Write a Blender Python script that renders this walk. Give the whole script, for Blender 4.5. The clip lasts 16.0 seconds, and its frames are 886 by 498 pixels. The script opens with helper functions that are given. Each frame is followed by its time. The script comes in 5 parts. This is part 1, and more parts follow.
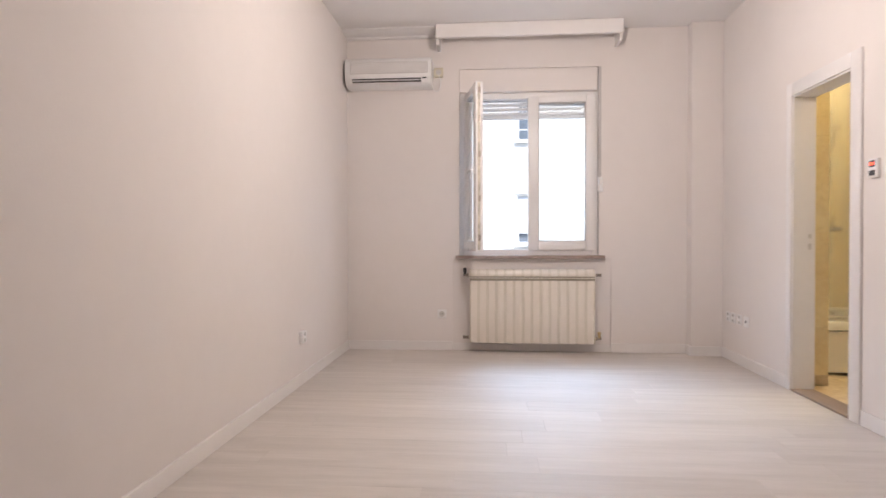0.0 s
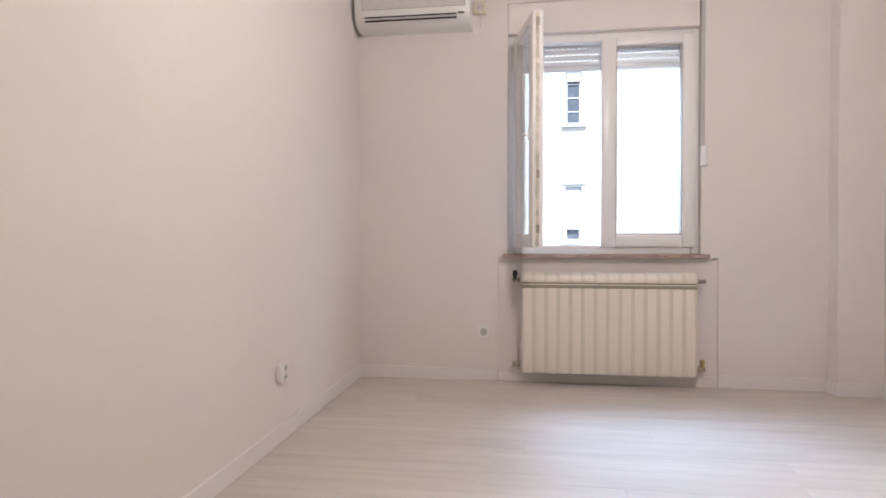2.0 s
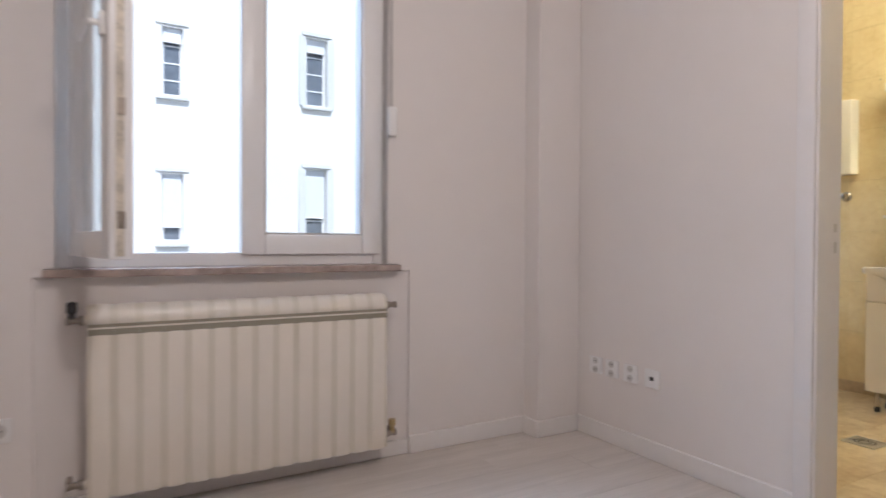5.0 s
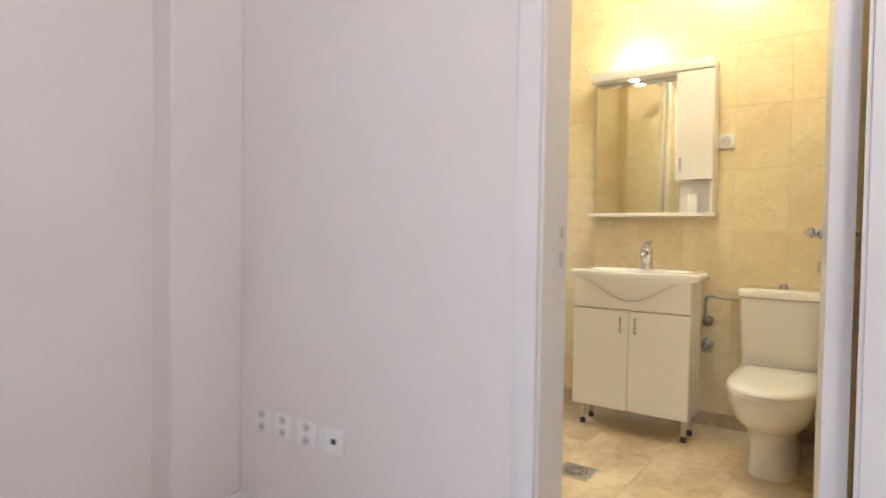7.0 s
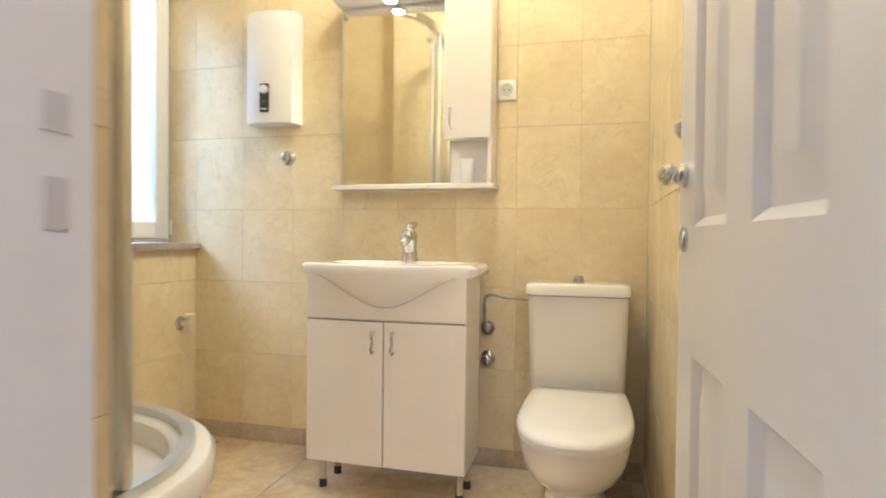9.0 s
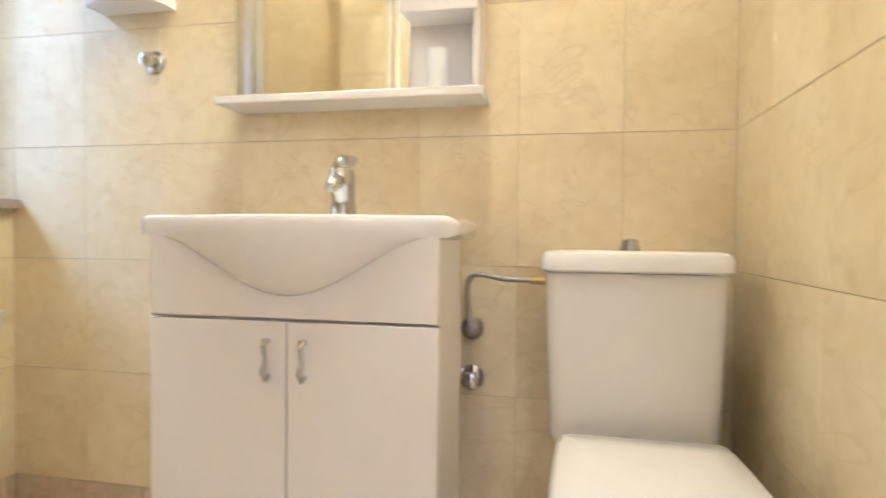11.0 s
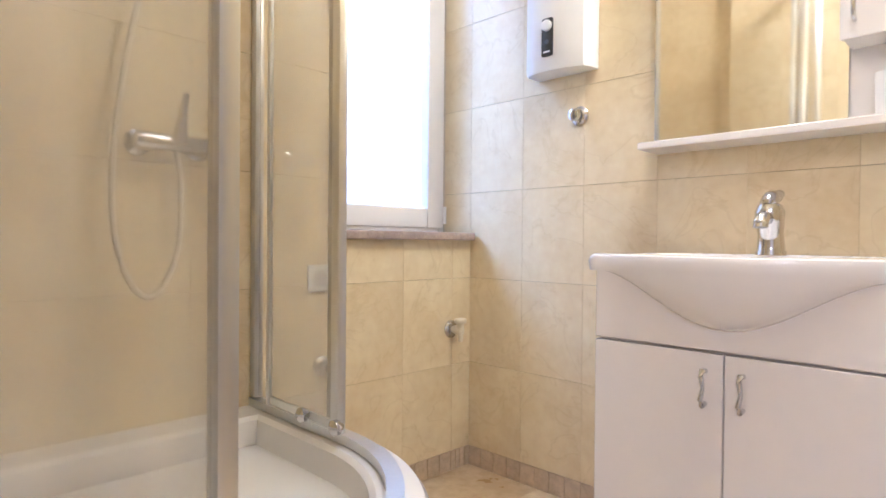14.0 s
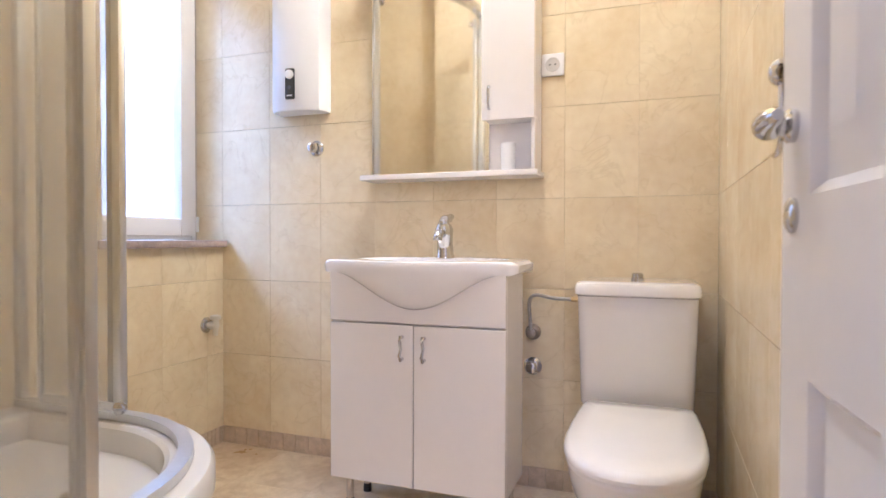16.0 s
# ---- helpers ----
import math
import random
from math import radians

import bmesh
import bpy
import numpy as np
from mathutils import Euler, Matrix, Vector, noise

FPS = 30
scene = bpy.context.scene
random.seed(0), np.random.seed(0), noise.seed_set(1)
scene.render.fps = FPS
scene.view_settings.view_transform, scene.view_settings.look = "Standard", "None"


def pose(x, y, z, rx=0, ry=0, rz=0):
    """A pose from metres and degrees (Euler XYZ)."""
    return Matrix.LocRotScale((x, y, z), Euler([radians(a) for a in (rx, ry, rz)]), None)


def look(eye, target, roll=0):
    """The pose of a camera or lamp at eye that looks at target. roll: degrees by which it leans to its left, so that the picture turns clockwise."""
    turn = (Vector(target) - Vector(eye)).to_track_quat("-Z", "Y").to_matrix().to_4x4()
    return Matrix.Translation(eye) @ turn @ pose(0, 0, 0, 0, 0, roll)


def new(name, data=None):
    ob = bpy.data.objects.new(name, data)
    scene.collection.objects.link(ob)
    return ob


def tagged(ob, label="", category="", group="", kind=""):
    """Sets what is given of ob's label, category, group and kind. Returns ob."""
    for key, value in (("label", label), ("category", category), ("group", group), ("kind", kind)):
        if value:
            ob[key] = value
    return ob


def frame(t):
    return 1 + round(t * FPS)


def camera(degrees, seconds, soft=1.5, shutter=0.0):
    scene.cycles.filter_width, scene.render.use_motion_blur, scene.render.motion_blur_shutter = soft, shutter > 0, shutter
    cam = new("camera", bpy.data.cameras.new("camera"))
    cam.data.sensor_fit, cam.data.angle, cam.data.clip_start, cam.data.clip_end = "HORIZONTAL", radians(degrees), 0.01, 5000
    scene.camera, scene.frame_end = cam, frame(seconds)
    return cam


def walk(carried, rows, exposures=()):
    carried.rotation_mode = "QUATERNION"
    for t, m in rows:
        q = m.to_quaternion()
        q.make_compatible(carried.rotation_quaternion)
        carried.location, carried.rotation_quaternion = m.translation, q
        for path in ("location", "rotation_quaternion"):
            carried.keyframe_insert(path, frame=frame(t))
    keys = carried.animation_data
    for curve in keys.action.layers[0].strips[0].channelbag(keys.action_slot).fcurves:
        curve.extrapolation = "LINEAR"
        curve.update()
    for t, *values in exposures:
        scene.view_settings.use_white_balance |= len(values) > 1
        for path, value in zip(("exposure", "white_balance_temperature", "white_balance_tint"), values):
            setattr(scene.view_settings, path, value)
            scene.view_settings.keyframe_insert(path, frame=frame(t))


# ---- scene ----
cam = camera(73.8, 16.0, shutter=0.5)
PATH = [
    (0, (1.344, 0.523, 1.015), (1.183, 2.516, 0.989), -0.1),
    (0.5, (1.276, 0.856, 1.019), (1.053, 2.843, 0.985), -0.2),
    (1, (1.217, 1.241, 0.989), (0.906, 3.217, 0.966), -0.3),
    (1.5, (1.199, 1.563, 0.986), (0.858, 3.534, 0.954), -0.2),
    (2, (1.182, 1.898, 0.977), (0.903, 3.879, 0.947), -0.0),
    (2.5, (1.109, 2.234, 0.955), (0.992, 4.23, 0.924), 0.1),
    (3, (1.059, 2.55, 0.958), (1.112, 4.549, 0.934), 0.2),
    (3.2, (1.067, 2.645, 0.956), (1.175, 4.642, 0.932), 0.3),
    (5.3, (1.3, 3.66, 1.005), (2.412, 5.322, 0.958), 0.5),
    (5.5, (1.382, 3.731, 1.033), (2.567, 5.34, 0.967), 0.7),
    (6, (1.583, 3.842, 1.055), (2.994, 5.258, 0.985), 1.0),
    (6.5, (1.813, 3.941, 1.046), (3.356, 5.211, 0.983), 0.7),
    (7, (2.05, 4.04, 1.038), (3.679, 5.199, 0.985), 0.9),
    (7.5, (2.285, 4.166, 1.027), (4.054, 5.099, 0.976), 1.4),
    (8, (2.52, 4.222, 1.003), (4.386, 4.941, 0.972), 1.2),
    (8.5, (2.833, 4.257, 0.942), (4.748, 4.833, 0.932), 1.0),
    (8.7, (2.941, 4.259, 0.959), (4.864, 4.811, 0.938), 0.8),
    (10.8, (4.046, 4.502, 0.81), (6.022, 4.805, 0.762), 0.2),
    (11, (4.041, 4.492, 0.818), (5.999, 4.897, 0.774), 0.5),
    (11.5, (4.06, 4.596, 0.834), (5.943, 5.269, 0.771), 0.0),
    (12, (4.025, 4.668, 0.854), (5.812, 5.564, 0.789), -0.1),
    (12.5, (3.997, 4.682, 0.856), (5.66, 5.792, 0.814), -0.1),
    (13, (3.937, 4.653, 0.87), (5.429, 5.985, 0.831), 0.1),
    (13.5, (3.853, 4.63, 0.873), (5.268, 6.043, 0.845), 0.2),
    (14, (3.813, 4.567, 0.88), (5.227, 5.981, 0.857), 0.5),
    (14.5, (3.745, 4.472, 0.886), (5.313, 5.713, 0.871), 0.7),
    (15, (3.579, 4.406, 0.901), (5.342, 5.35, 0.89), 0.7),
    (15.5, (3.497, 4.339, 0.915), (5.35, 5.09, 0.892), 0.3),
    (16, (3.371, 4.291, 0.923), (5.25, 4.975, 0.891), 0.1),
]
EXPOSURES = [(0, 0.33, 5920, 11), (1, 0.32, 5850, 10), (2, 0.25, 5760, 9), (3, 0.28, 5660, 9), (5.5, -0.16, 5600, 10), (7, 0.36, 5380, 8), (8.5, 0.50, 5150, 10), (11, 0.68, 4830, 14), (12, 0.44, 4800, 18), (13.5, 0.61, 4610, 22), (16, 0.54, 4540, 26)]
walk(cam, [(t, look(eye, target, roll)) for t, eye, target, roll in PATH], EXPOSURES)

# ---- daylight and lamps ----
world = bpy.data.worlds.new("sky")
scene.world = world
world.use_nodes = True
wn = world.node_tree.nodes
sky = wn.new("ShaderNodeTexSky")
sky.sky_type = "NISHITA"
sky.sun_disc = False
sky.sun_elevation, sky.sun_rotation = radians(48), radians(200)
wn["Background"].inputs[1].default_value = 0.15
world.node_tree.links.new(sky.outputs[0], wn["Background"].inputs[0])


def lamp(name, kind, m, energy, colour, size=0.1, size_y=None, spot=None, spread=180):
    data = bpy.data.lights.new(name, kind)
    data.energy, data.color = energy, colour
    if kind == "AREA":
        data.shape, data.size, data.size_y = "RECTANGLE", size, size_y or size
        data.spread = radians(spread)
    elif kind == "SUN":
        data.angle = size
    else:
        data.shadow_soft_size = size
        if kind == "SPOT":
            data.spot_size, data.spot_blend = radians(spot), 0.6
    ob = new(name, data)
    ob.matrix_world = m
    return ob


lamp("sun", "SUN", look((1.7, -20, 24), (1.7, 0, 0)), 5.0, (1.0, 0.97, 0.93), radians(0.6))
# open sky above the yard, seen from the two windows
lamp("yard_sky", "AREA", look((0.9, 9.4, 5.2), (2.3, 4.6, 0.9)), 150, (0.56, 0.75, 1.0), 4.5, 2.6, spread=70)
lamp("yard_sky", "AREA", look((5.9, 8.6, 4.6), (5.0, 5.4, 1.0)), 98, (0.68, 0.83, 1.0), 2.4, 2.0)

# living room: warm fill light added at an unseen pendant
lamp("living_room_fill", "POINT", pose(1.74, 3.7, 2.40), 58, (1.0, 0.83, 0.70), 0.10)
lamp("bathroom_light", "POINT", pose(4.72, 4.75, 2.72), 30, (1.0, 0.86, 0.55), 0.10)

# ---- materials ----


def mat(name, base, rough=0.5, metal=0.0, var=0.06, scale=4.0, bump=0.0, bump_scale=60.0, spec=0.5, coat=0.0, stretch=(1, 1, 1), per_object=0.0, dark=None, contrast=1.0, vein=0):
    m = bpy.data.materials.new(name)
    m.use_nodes = True
    nt = m.node_tree
    n, l = nt.nodes, nt.links
    b = n["Principled BSDF"]
    b.inputs["Roughness"].default_value, b.inputs["Metallic"].default_value = rough, metal
    b.inputs["Specular IOR Level"].default_value = spec
    b.inputs["Coat Weight"].default_value = coat
    b.inputs["Coat Roughness"].default_value = 0.06
    co = n.new("ShaderNodeTexCoord")
    mp = n.new("ShaderNodeMapping")
    mp.inputs["Scale"].default_value = stretch
    l.new(co.outputs["Object"], mp.inputs["Vector"])
    vec = mp.outputs["Vector"]
    info = None
    if per_object:
        info = n.new("ShaderNodeObjectInfo")
        mul = n.new("ShaderNodeVectorMath")
        mul.operation = "SCALE"
        mul.inputs[0].default_value = (17.3, 41.1, 29.7)
        l.new(info.outputs["Random"], mul.inputs["Scale"])
        add = n.new("ShaderNodeVectorMath")
        l.new(vec, add.inputs[0])
        l.new(mul.outputs[0], add.inputs[1])
        vec = add.outputs[0]
    a = n.new("ShaderNodeTexNoise")
    a.inputs["Scale"].default_value, a.inputs["Detail"].default_value = scale, 6
    a.inputs["Roughness"].default_value = 0.62
    c = n.new("ShaderNodeTexNoise")
    c.inputs["Scale"].default_value, c.inputs["Detail"].default_value = scale * 9, 3
    l.new(vec, a.inputs["Vector"])
    l.new(vec, c.inputs["Vector"])
    mix = n.new("ShaderNodeMix")
    mix.data_type = "FLOAT"
    mix.inputs[0].default_value = 0.28
    l.new(a.outputs["Fac"], mix.inputs[2])
    l.new(c.outputs["Fac"], mix.inputs[3])
    ramp = n.new("ShaderNodeValToRGB")
    lo = dark or tuple(max(0, v * (1 - var * 2)) for v in base)
    hi = tuple(min(1, v * (1 + var * 0.6)) for v in base)
    ramp.color_ramp.elements[0].position, ramp.color_ramp.elements[0].color = 0.5 - 0.22 / contrast, (*lo, 1)
    ramp.color_ramp.elements[1].position, ramp.color_ramp.elements[1].color = 0.5 + 0.16 / contrast, (*hi, 1)
    l.new(mix.outputs[0], ramp.inputs[0])
    out = ramp.outputs[0]
    if vein:
        # thin marble veins where a warped noise crosses its middle
        vn = n.new("ShaderNodeTexNoise")
        vn.inputs["Scale"].default_value, vn.inputs["Detail"].default_value, vn.inputs["Distortion"].default_value = 4.5, 7, 0.9
        l.new(vec, vn.inputs["Vector"])
        vr = n.new("ShaderNodeValToRGB")
        e = vr.color_ramp.elements
        e[0].position, e[0].color = 0.485, (1, 1, 1, 1)
        e[1].position, e[1].color = 0.515, (1, 1, 1, 1)
        mid = e.new(0.5)
        mid.color = (1 - vein, 1 - 1.2 * vein, 1 - 1.7 * vein, 1)
        l.new(vn.outputs["Fac"], vr.inputs[0])
        vm = n.new("ShaderNodeMix")
        vm.data_type, vm.blend_type = "RGBA", "MULTIPLY"
        l.new(a.outputs["Fac"], vm.inputs[0])
        l.new(out, vm.inputs[6])
        l.new(vr.outputs[0], vm.inputs[7])
        out = vm.outputs[2]
    if per_object:
        hsv = n.new("ShaderNodeHueSaturation")
        rng = n.new("ShaderNodeMapRange")
        rng.inputs["To Min"].default_value, rng.inputs["To Max"].default_value = 1 - per_object, 1 + per_object
        l.new(info.outputs["Random"], rng.inputs["Value"])
        l.new(rng.outputs[0], hsv.inputs["Value"])
        l.new(out, hsv.inputs["Color"])
        out = hsv.outputs[0]
    l.new(out, b.inputs["Base Color"])
    r = n.new("ShaderNodeMapRange")
    r.inputs["To Min"].default_value, r.inputs["To Max"].default_value = max(0.02, rough - 0.06), min(1, rough + 0.06)
    l.new(a.outputs["Fac"], r.inputs["Value"])
    l.new(r.outputs[0], b.inputs["Roughness"])
    if bump:
        d = n.new("ShaderNodeTexNoise")
        d.inputs["Scale"].default_value, d.inputs["Detail"].default_value = bump_scale, 4
        l.new(vec, d.inputs["Vector"])
        bp = n.new("ShaderNodeBump")
        bp.inputs["Strength"].default_value, bp.inputs["Distance"].default_value = bump, 0.004
        l.new(d.outputs["Fac"], bp.inputs["Height"])
        l.new(bp.outputs[0], b.inputs["Normal"])
    return m


def glow(name, colour, strength):
    m = bpy.data.materials.new(name)
    m.use_nodes = True
    b = m.node_tree.nodes["Principled BSDF"]
    b.inputs["Base Color"].default_value = (*colour, 1)
    b.inputs["Emission Color"].default_value = (*colour, 1)
    b.inputs["Emission Strength"].default_value = strength
    return m


def glass(name, tint=(0.97, 0.99, 0.985), rough=0.0):
    m = bpy.data.materials.new(name)
    m.use_nodes = True
    nt = m.node_tree
    b = nt.nodes["Principled BSDF"]
    b.inputs["Base Color"].default_value = (*tint, 1)
    b.inputs["Roughness"].default_value = rough
    b.inputs["IOR"].default_value = 1.45
    b.inputs["Transmission Weight"].default_value = 1.0
    return m


M_WALL = mat("wall_paint", (0.80, 0.755, 0.725), 0.75, var=0.015, scale=1.2, bump=0.12, bump_scale=90, spec=0.25)
M_CEIL = mat("ceiling_paint", (0.82, 0.80, 0.79), 0.8, var=0.012, scale=1.0, bump=0.1, bump_scale=70, spec=0.2)
M_TRIM = mat("white_trim", (0.82, 0.79, 0.77), 0.45, var=0.02, scale=3, bump=0.04, bump_scale=40)
M_DOORPAINT = mat("door_paint", (0.80, 0.775, 0.765), 0.38, var=0.02, scale=3, bump=0.05, bump_scale=35)
M_PVC = mat("white_pvc", (0.86, 0.845, 0.835), 0.3, var=0.015, scale=4)
M_PVCOLD = mat("grubby_pvc_edge", (0.68, 0.62, 0.52), 0.5, var=0.25, scale=12, contrast=1.5)
M_SEAL = mat("dark_gasket", (0.06, 0.055, 0.05), 0.7)
M_STONE = mat("sill_stone", (0.42, 0.33, 0.29), 0.35, var=0.2, scale=14, contrast=1.4)
M_RAD = mat("radiator_enamel", (0.82, 0.76, 0.67), 0.32, var=0.02, scale=3)
M_RADWEB = mat("shaded_radiator_web", (0.73, 0.675, 0.57), 0.42, var=0.03, scale=4)
M_PLASTIC = mat("white_plastic", (0.85, 0.84, 0.83), 0.32, var=0.015, scale=6)
M_GREYP = mat("grey_plastic", (0.55, 0.52, 0.50), 0.45, var=0.04, scale=5)
M_INSERT = mat("socket_insert", (0.61, 0.585, 0.56), 0.4, var=0.02, scale=8)
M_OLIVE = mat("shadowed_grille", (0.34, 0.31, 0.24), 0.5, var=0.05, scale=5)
M_HOSE = mat("pale_plastic_hose", (0.68, 0.62, 0.50), 0.4, var=0.05, scale=30, bump=0.3, bump_scale=200)
M_DARK = mat("dark_plastic", (0.03, 0.03, 0.032), 0.35)
M_CREAM = mat("cream_plastic", (0.72, 0.66, 0.52), 0.4, var=0.03, scale=6)
M_CHROME = mat("chrome", (0.62, 0.62, 0.635), 0.08, 1.0, var=0.02, scale=8)
M_ALU = mat("anodised_aluminium", (0.66, 0.66, 0.65), 0.3, 1.0, var=0.05, scale=10, stretch=(1, 1, 0.1))
M_BRASS = mat("brass_fitting", (0.55, 0.42, 0.22), 0.3, 1.0, var=0.1, scale=10)
M_STEEL = mat("braided_steel", (0.5, 0.48, 0.45), 0.4, 1.0, var=0.15, scale=60, bump=0.4, bump_scale=300)
M_RUST = mat("worn_valve", (0.38, 0.33, 0.28), 0.4, 0.8, var=0.3, scale=20)
M_CERAMIC = mat("white_ceramic", (0.86, 0.83, 0.805), 0.1, var=0.012, scale=3, coat=0.6)
M_LACQ = mat("white_lacquer", (0.84, 0.80, 0.765), 0.22, var=0.015, scale=3, coat=0.4)
M_ACRYL = mat("white_acrylic", (0.82, 0.80, 0.78), 0.2, var=0.012, scale=3, coat=0.3)
M_TILE = mat("beige_marble_tile", (0.80, 0.69, 0.455), 0.25, var=0.04, scale=3.2, coat=0.2, per_object=0.012, dark=(0.70, 0.56, 0.325), contrast=1.25, vein=0.14)
M_FTILE = mat("ochre_floor_tile", (0.76, 0.63, 0.42), 0.3, var=0.06, scale=2.6, coat=0.15, per_object=0.03, dark=(0.52, 0.37, 0.20), contrast=1.7, vein=0.12)
M_BORDER = mat("border_tile", (0.60, 0.475, 0.33), 0.3, var=0.15, scale=30, coat=0.2, per_object=0.04, bump=0.5, bump_scale=60)
M_GROUT = mat("grout", (0.68, 0.585, 0.43), 0.85, var=0.08, scale=20)
M_WOOD = mat("white_oak_laminate", (0.63, 0.585, 0.545), 0.46, var=0.07, scale=3.0, stretch=(0.35, 5, 1), per_object=0.03, bump=0.08, bump_scale=25, dark=(0.51, 0.465, 0.425), spec=0.4)
M_SUB = mat("dark_joint", (0.22, 0.19, 0.17), 0.8)
M_THRESH = mat("brown_threshold", (0.30, 0.225, 0.18), 0.5, var=0.15, scale=10, stretch=(3, 0.4, 1))
M_FACADE = mat("white_render", (0.80, 0.79, 0.76), 0.9, var=0.03, scale=0.5, bump=0.2, bump_scale=20)
M_FACADE2 = mat("grey_reveal", (0.68, 0.675, 0.66), 0.85, var=0.05, scale=2)
M_DKGLASS = mat("dark_window_glass", (0.17, 0.19, 0.22), 0.06, var=0.3, scale=1.0, spec=0.6)
M_SHUT = mat("shutter_slat", (0.72, 0.74, 0.77), 0.5, var=0.03, scale=5)
M_GROUND = mat("yard_paving", (0.28, 0.27, 0.25), 0.9, var=0.15, scale=1.5, bump=0.3, bump_scale=20)
M_BROWN = mat("brown_towel_rail", (0.20, 0.12, 0.07), 0.25, 0.6, var=0.1, scale=10)
M_MIRROR = mat("mirror", (0.93, 0.93, 0.92), 0.015, 1.0, var=0.0)
M_GLASS = glass("clear_glass")


def misted_glass(name):
    """Clear glass under a thin uneven film of dried lime."""
    m = glass(name, (0.985, 0.98, 0.965), 0.02)
    nt = m.node_tree
    n, l = nt.nodes, nt.links
    film = n.new("ShaderNodeBsdfDiffuse")
    film.inputs["Color"].default_value = (0.84, 0.79, 0.69, 1)
    back = n.new("ShaderNodeBsdfTranslucent")
    back.inputs["Color"].default_value = (0.84, 0.79, 0.69, 1)
    both = n.new("ShaderNodeMixShader")
    l.new(film.outputs[0], both.inputs[1])
    l.new(back.outputs[0], both.inputs[2])
    co = n.new("ShaderNodeTexCoord")
    mp = n.new("ShaderNodeMapping")
    mp.inputs["Scale"].default_value = (5, 5, 1.8)
    l.new(co.outputs["Object"], mp.inputs["Vector"])
    noise = n.new("ShaderNodeTexNoise")
    noise.inputs["Scale"].default_value, noise.inputs["Detail"].default_value = 1.6, 7
    l.new(mp.outputs[0], noise.inputs["Vector"])
    rg = n.new("ShaderNodeMapRange")
    rg.inputs["From Min"].default_value, rg.inputs["From Max"].default_value = 0.3, 0.7
    rg.inputs["To Min"].default_value, rg.inputs["To Max"].default_value = 0.08, 0.21
    l.new(noise.outputs["Fac"], rg.inputs["Value"])
    mix = n.new("ShaderNodeMixShader")
    l.new(rg.outputs[0], mix.inputs[0])
    l.new(n["Principled BSDF"].outputs[0], mix.inputs[1])
    l.new(both.outputs[0], mix.inputs[2])
    l.new(mix.outputs[0], n["Material Output"].inputs[0])
    return m


M_SHGLASS = misted_glass("shower_glass")
M_BULB = glow("halogen_glow", (1.0, 0.86, 0.55), 40)
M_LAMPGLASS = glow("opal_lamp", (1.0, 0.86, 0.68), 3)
M_LED = glow("red_digits", (1.0, 0.08, 0.03), 3)

# ---- mesh helpers ----


def add_box(bm, a, b, bevel=0.0, seg=1):
    x0, y0, z0 = (min(p, q) for p, q in zip(a, b))
    x1, y1, z1 = (max(p, q) for p, q in zip(a, b))
    v = [bm.verts.new(c) for c in ((x0, y0, z0), (x1, y0, z0), (x1, y1, z0), (x0, y1, z0), (x0, y0, z1), (x1, y0, z1), (x1, y1, z1), (x0, y1, z1))]
    fs = [bm.faces.new([v[i] for i in q]) for q in ((3, 2, 1, 0), (4, 5, 6, 7), (0, 1, 5, 4), (1, 2, 6, 5), (2, 3, 7, 6), (3, 0, 4, 7))]
    if bevel:
        es = list({e for f in fs for e in f.edges})
        bmesh.ops.bevel(bm, geom=es, offset=bevel, segments=seg, affect="EDGES", profile=0.5)
    return bm


def boxed(*specs, bevel=0.0, seg=1):
    bm = bmesh.new()
    for a, b in specs:
        add_box(bm, a, b, bevel, seg)
    return bm


def tube(pts, r, seg=10, closed=False, bm=None, caps=True):
    bm = bm or bmesh.new()
    pts = [Vector(p) for p in pts]
    rings = []
    up = Vector((0, 0, 1))
    n = len(pts)
    for i, p in enumerate(pts):
        d = (pts[(i + 1) % n] - pts[i - 1]) if closed else (pts[min(i + 1, n - 1)] - pts[max(i - 1, 0)])
        d.normalize()
        ref = up if abs(d.dot(up)) < 0.95 else Vector((0, 1, 0))
        s = d.cross(ref).normalized()
        t = s.cross(d).normalized()
        rr = r[i] if isinstance(r, (list, tuple)) else r
        rings.append([bm.verts.new(p + (s * math.cos(k * 2 * math.pi / seg) + t * math.sin(k * 2 * math.pi / seg)) * rr) for k in range(seg)])
    m = n if closed else n - 1
    for i in range(m):
        A, B = rings[i], rings[(i + 1) % n]
        for k in range(seg):
            bm.faces.new((A[k], A[(k + 1) % seg], B[(k + 1) % seg], B[k]))
    if not closed and caps:
        bm.faces.new(list(reversed(rings[0])))
        bm.faces.new(rings[-1])
    bmesh.ops.recalc_face_normals(bm, faces=bm.faces)
    return bm


def smooth_path(pts, n=6):
    """Points on a soft curve through pts."""
    p = [Vector(q) for q in pts]
    out = []
    for i in range(len(p) - 1):
        a, b, c, d = p[max(i - 1, 0)], p[i], p[i + 1], p[min(i + 2, len(p) - 1)]
        for k in range(n):
            u = k / n
            out.append(0.5 * ((2 * b) + (c - a) * u + (2 * a - 5 * b + 4 * c - d) * u * u + (3 * b - a - 3 * c + d) * u ** 3))
    return out + [p[-1]]


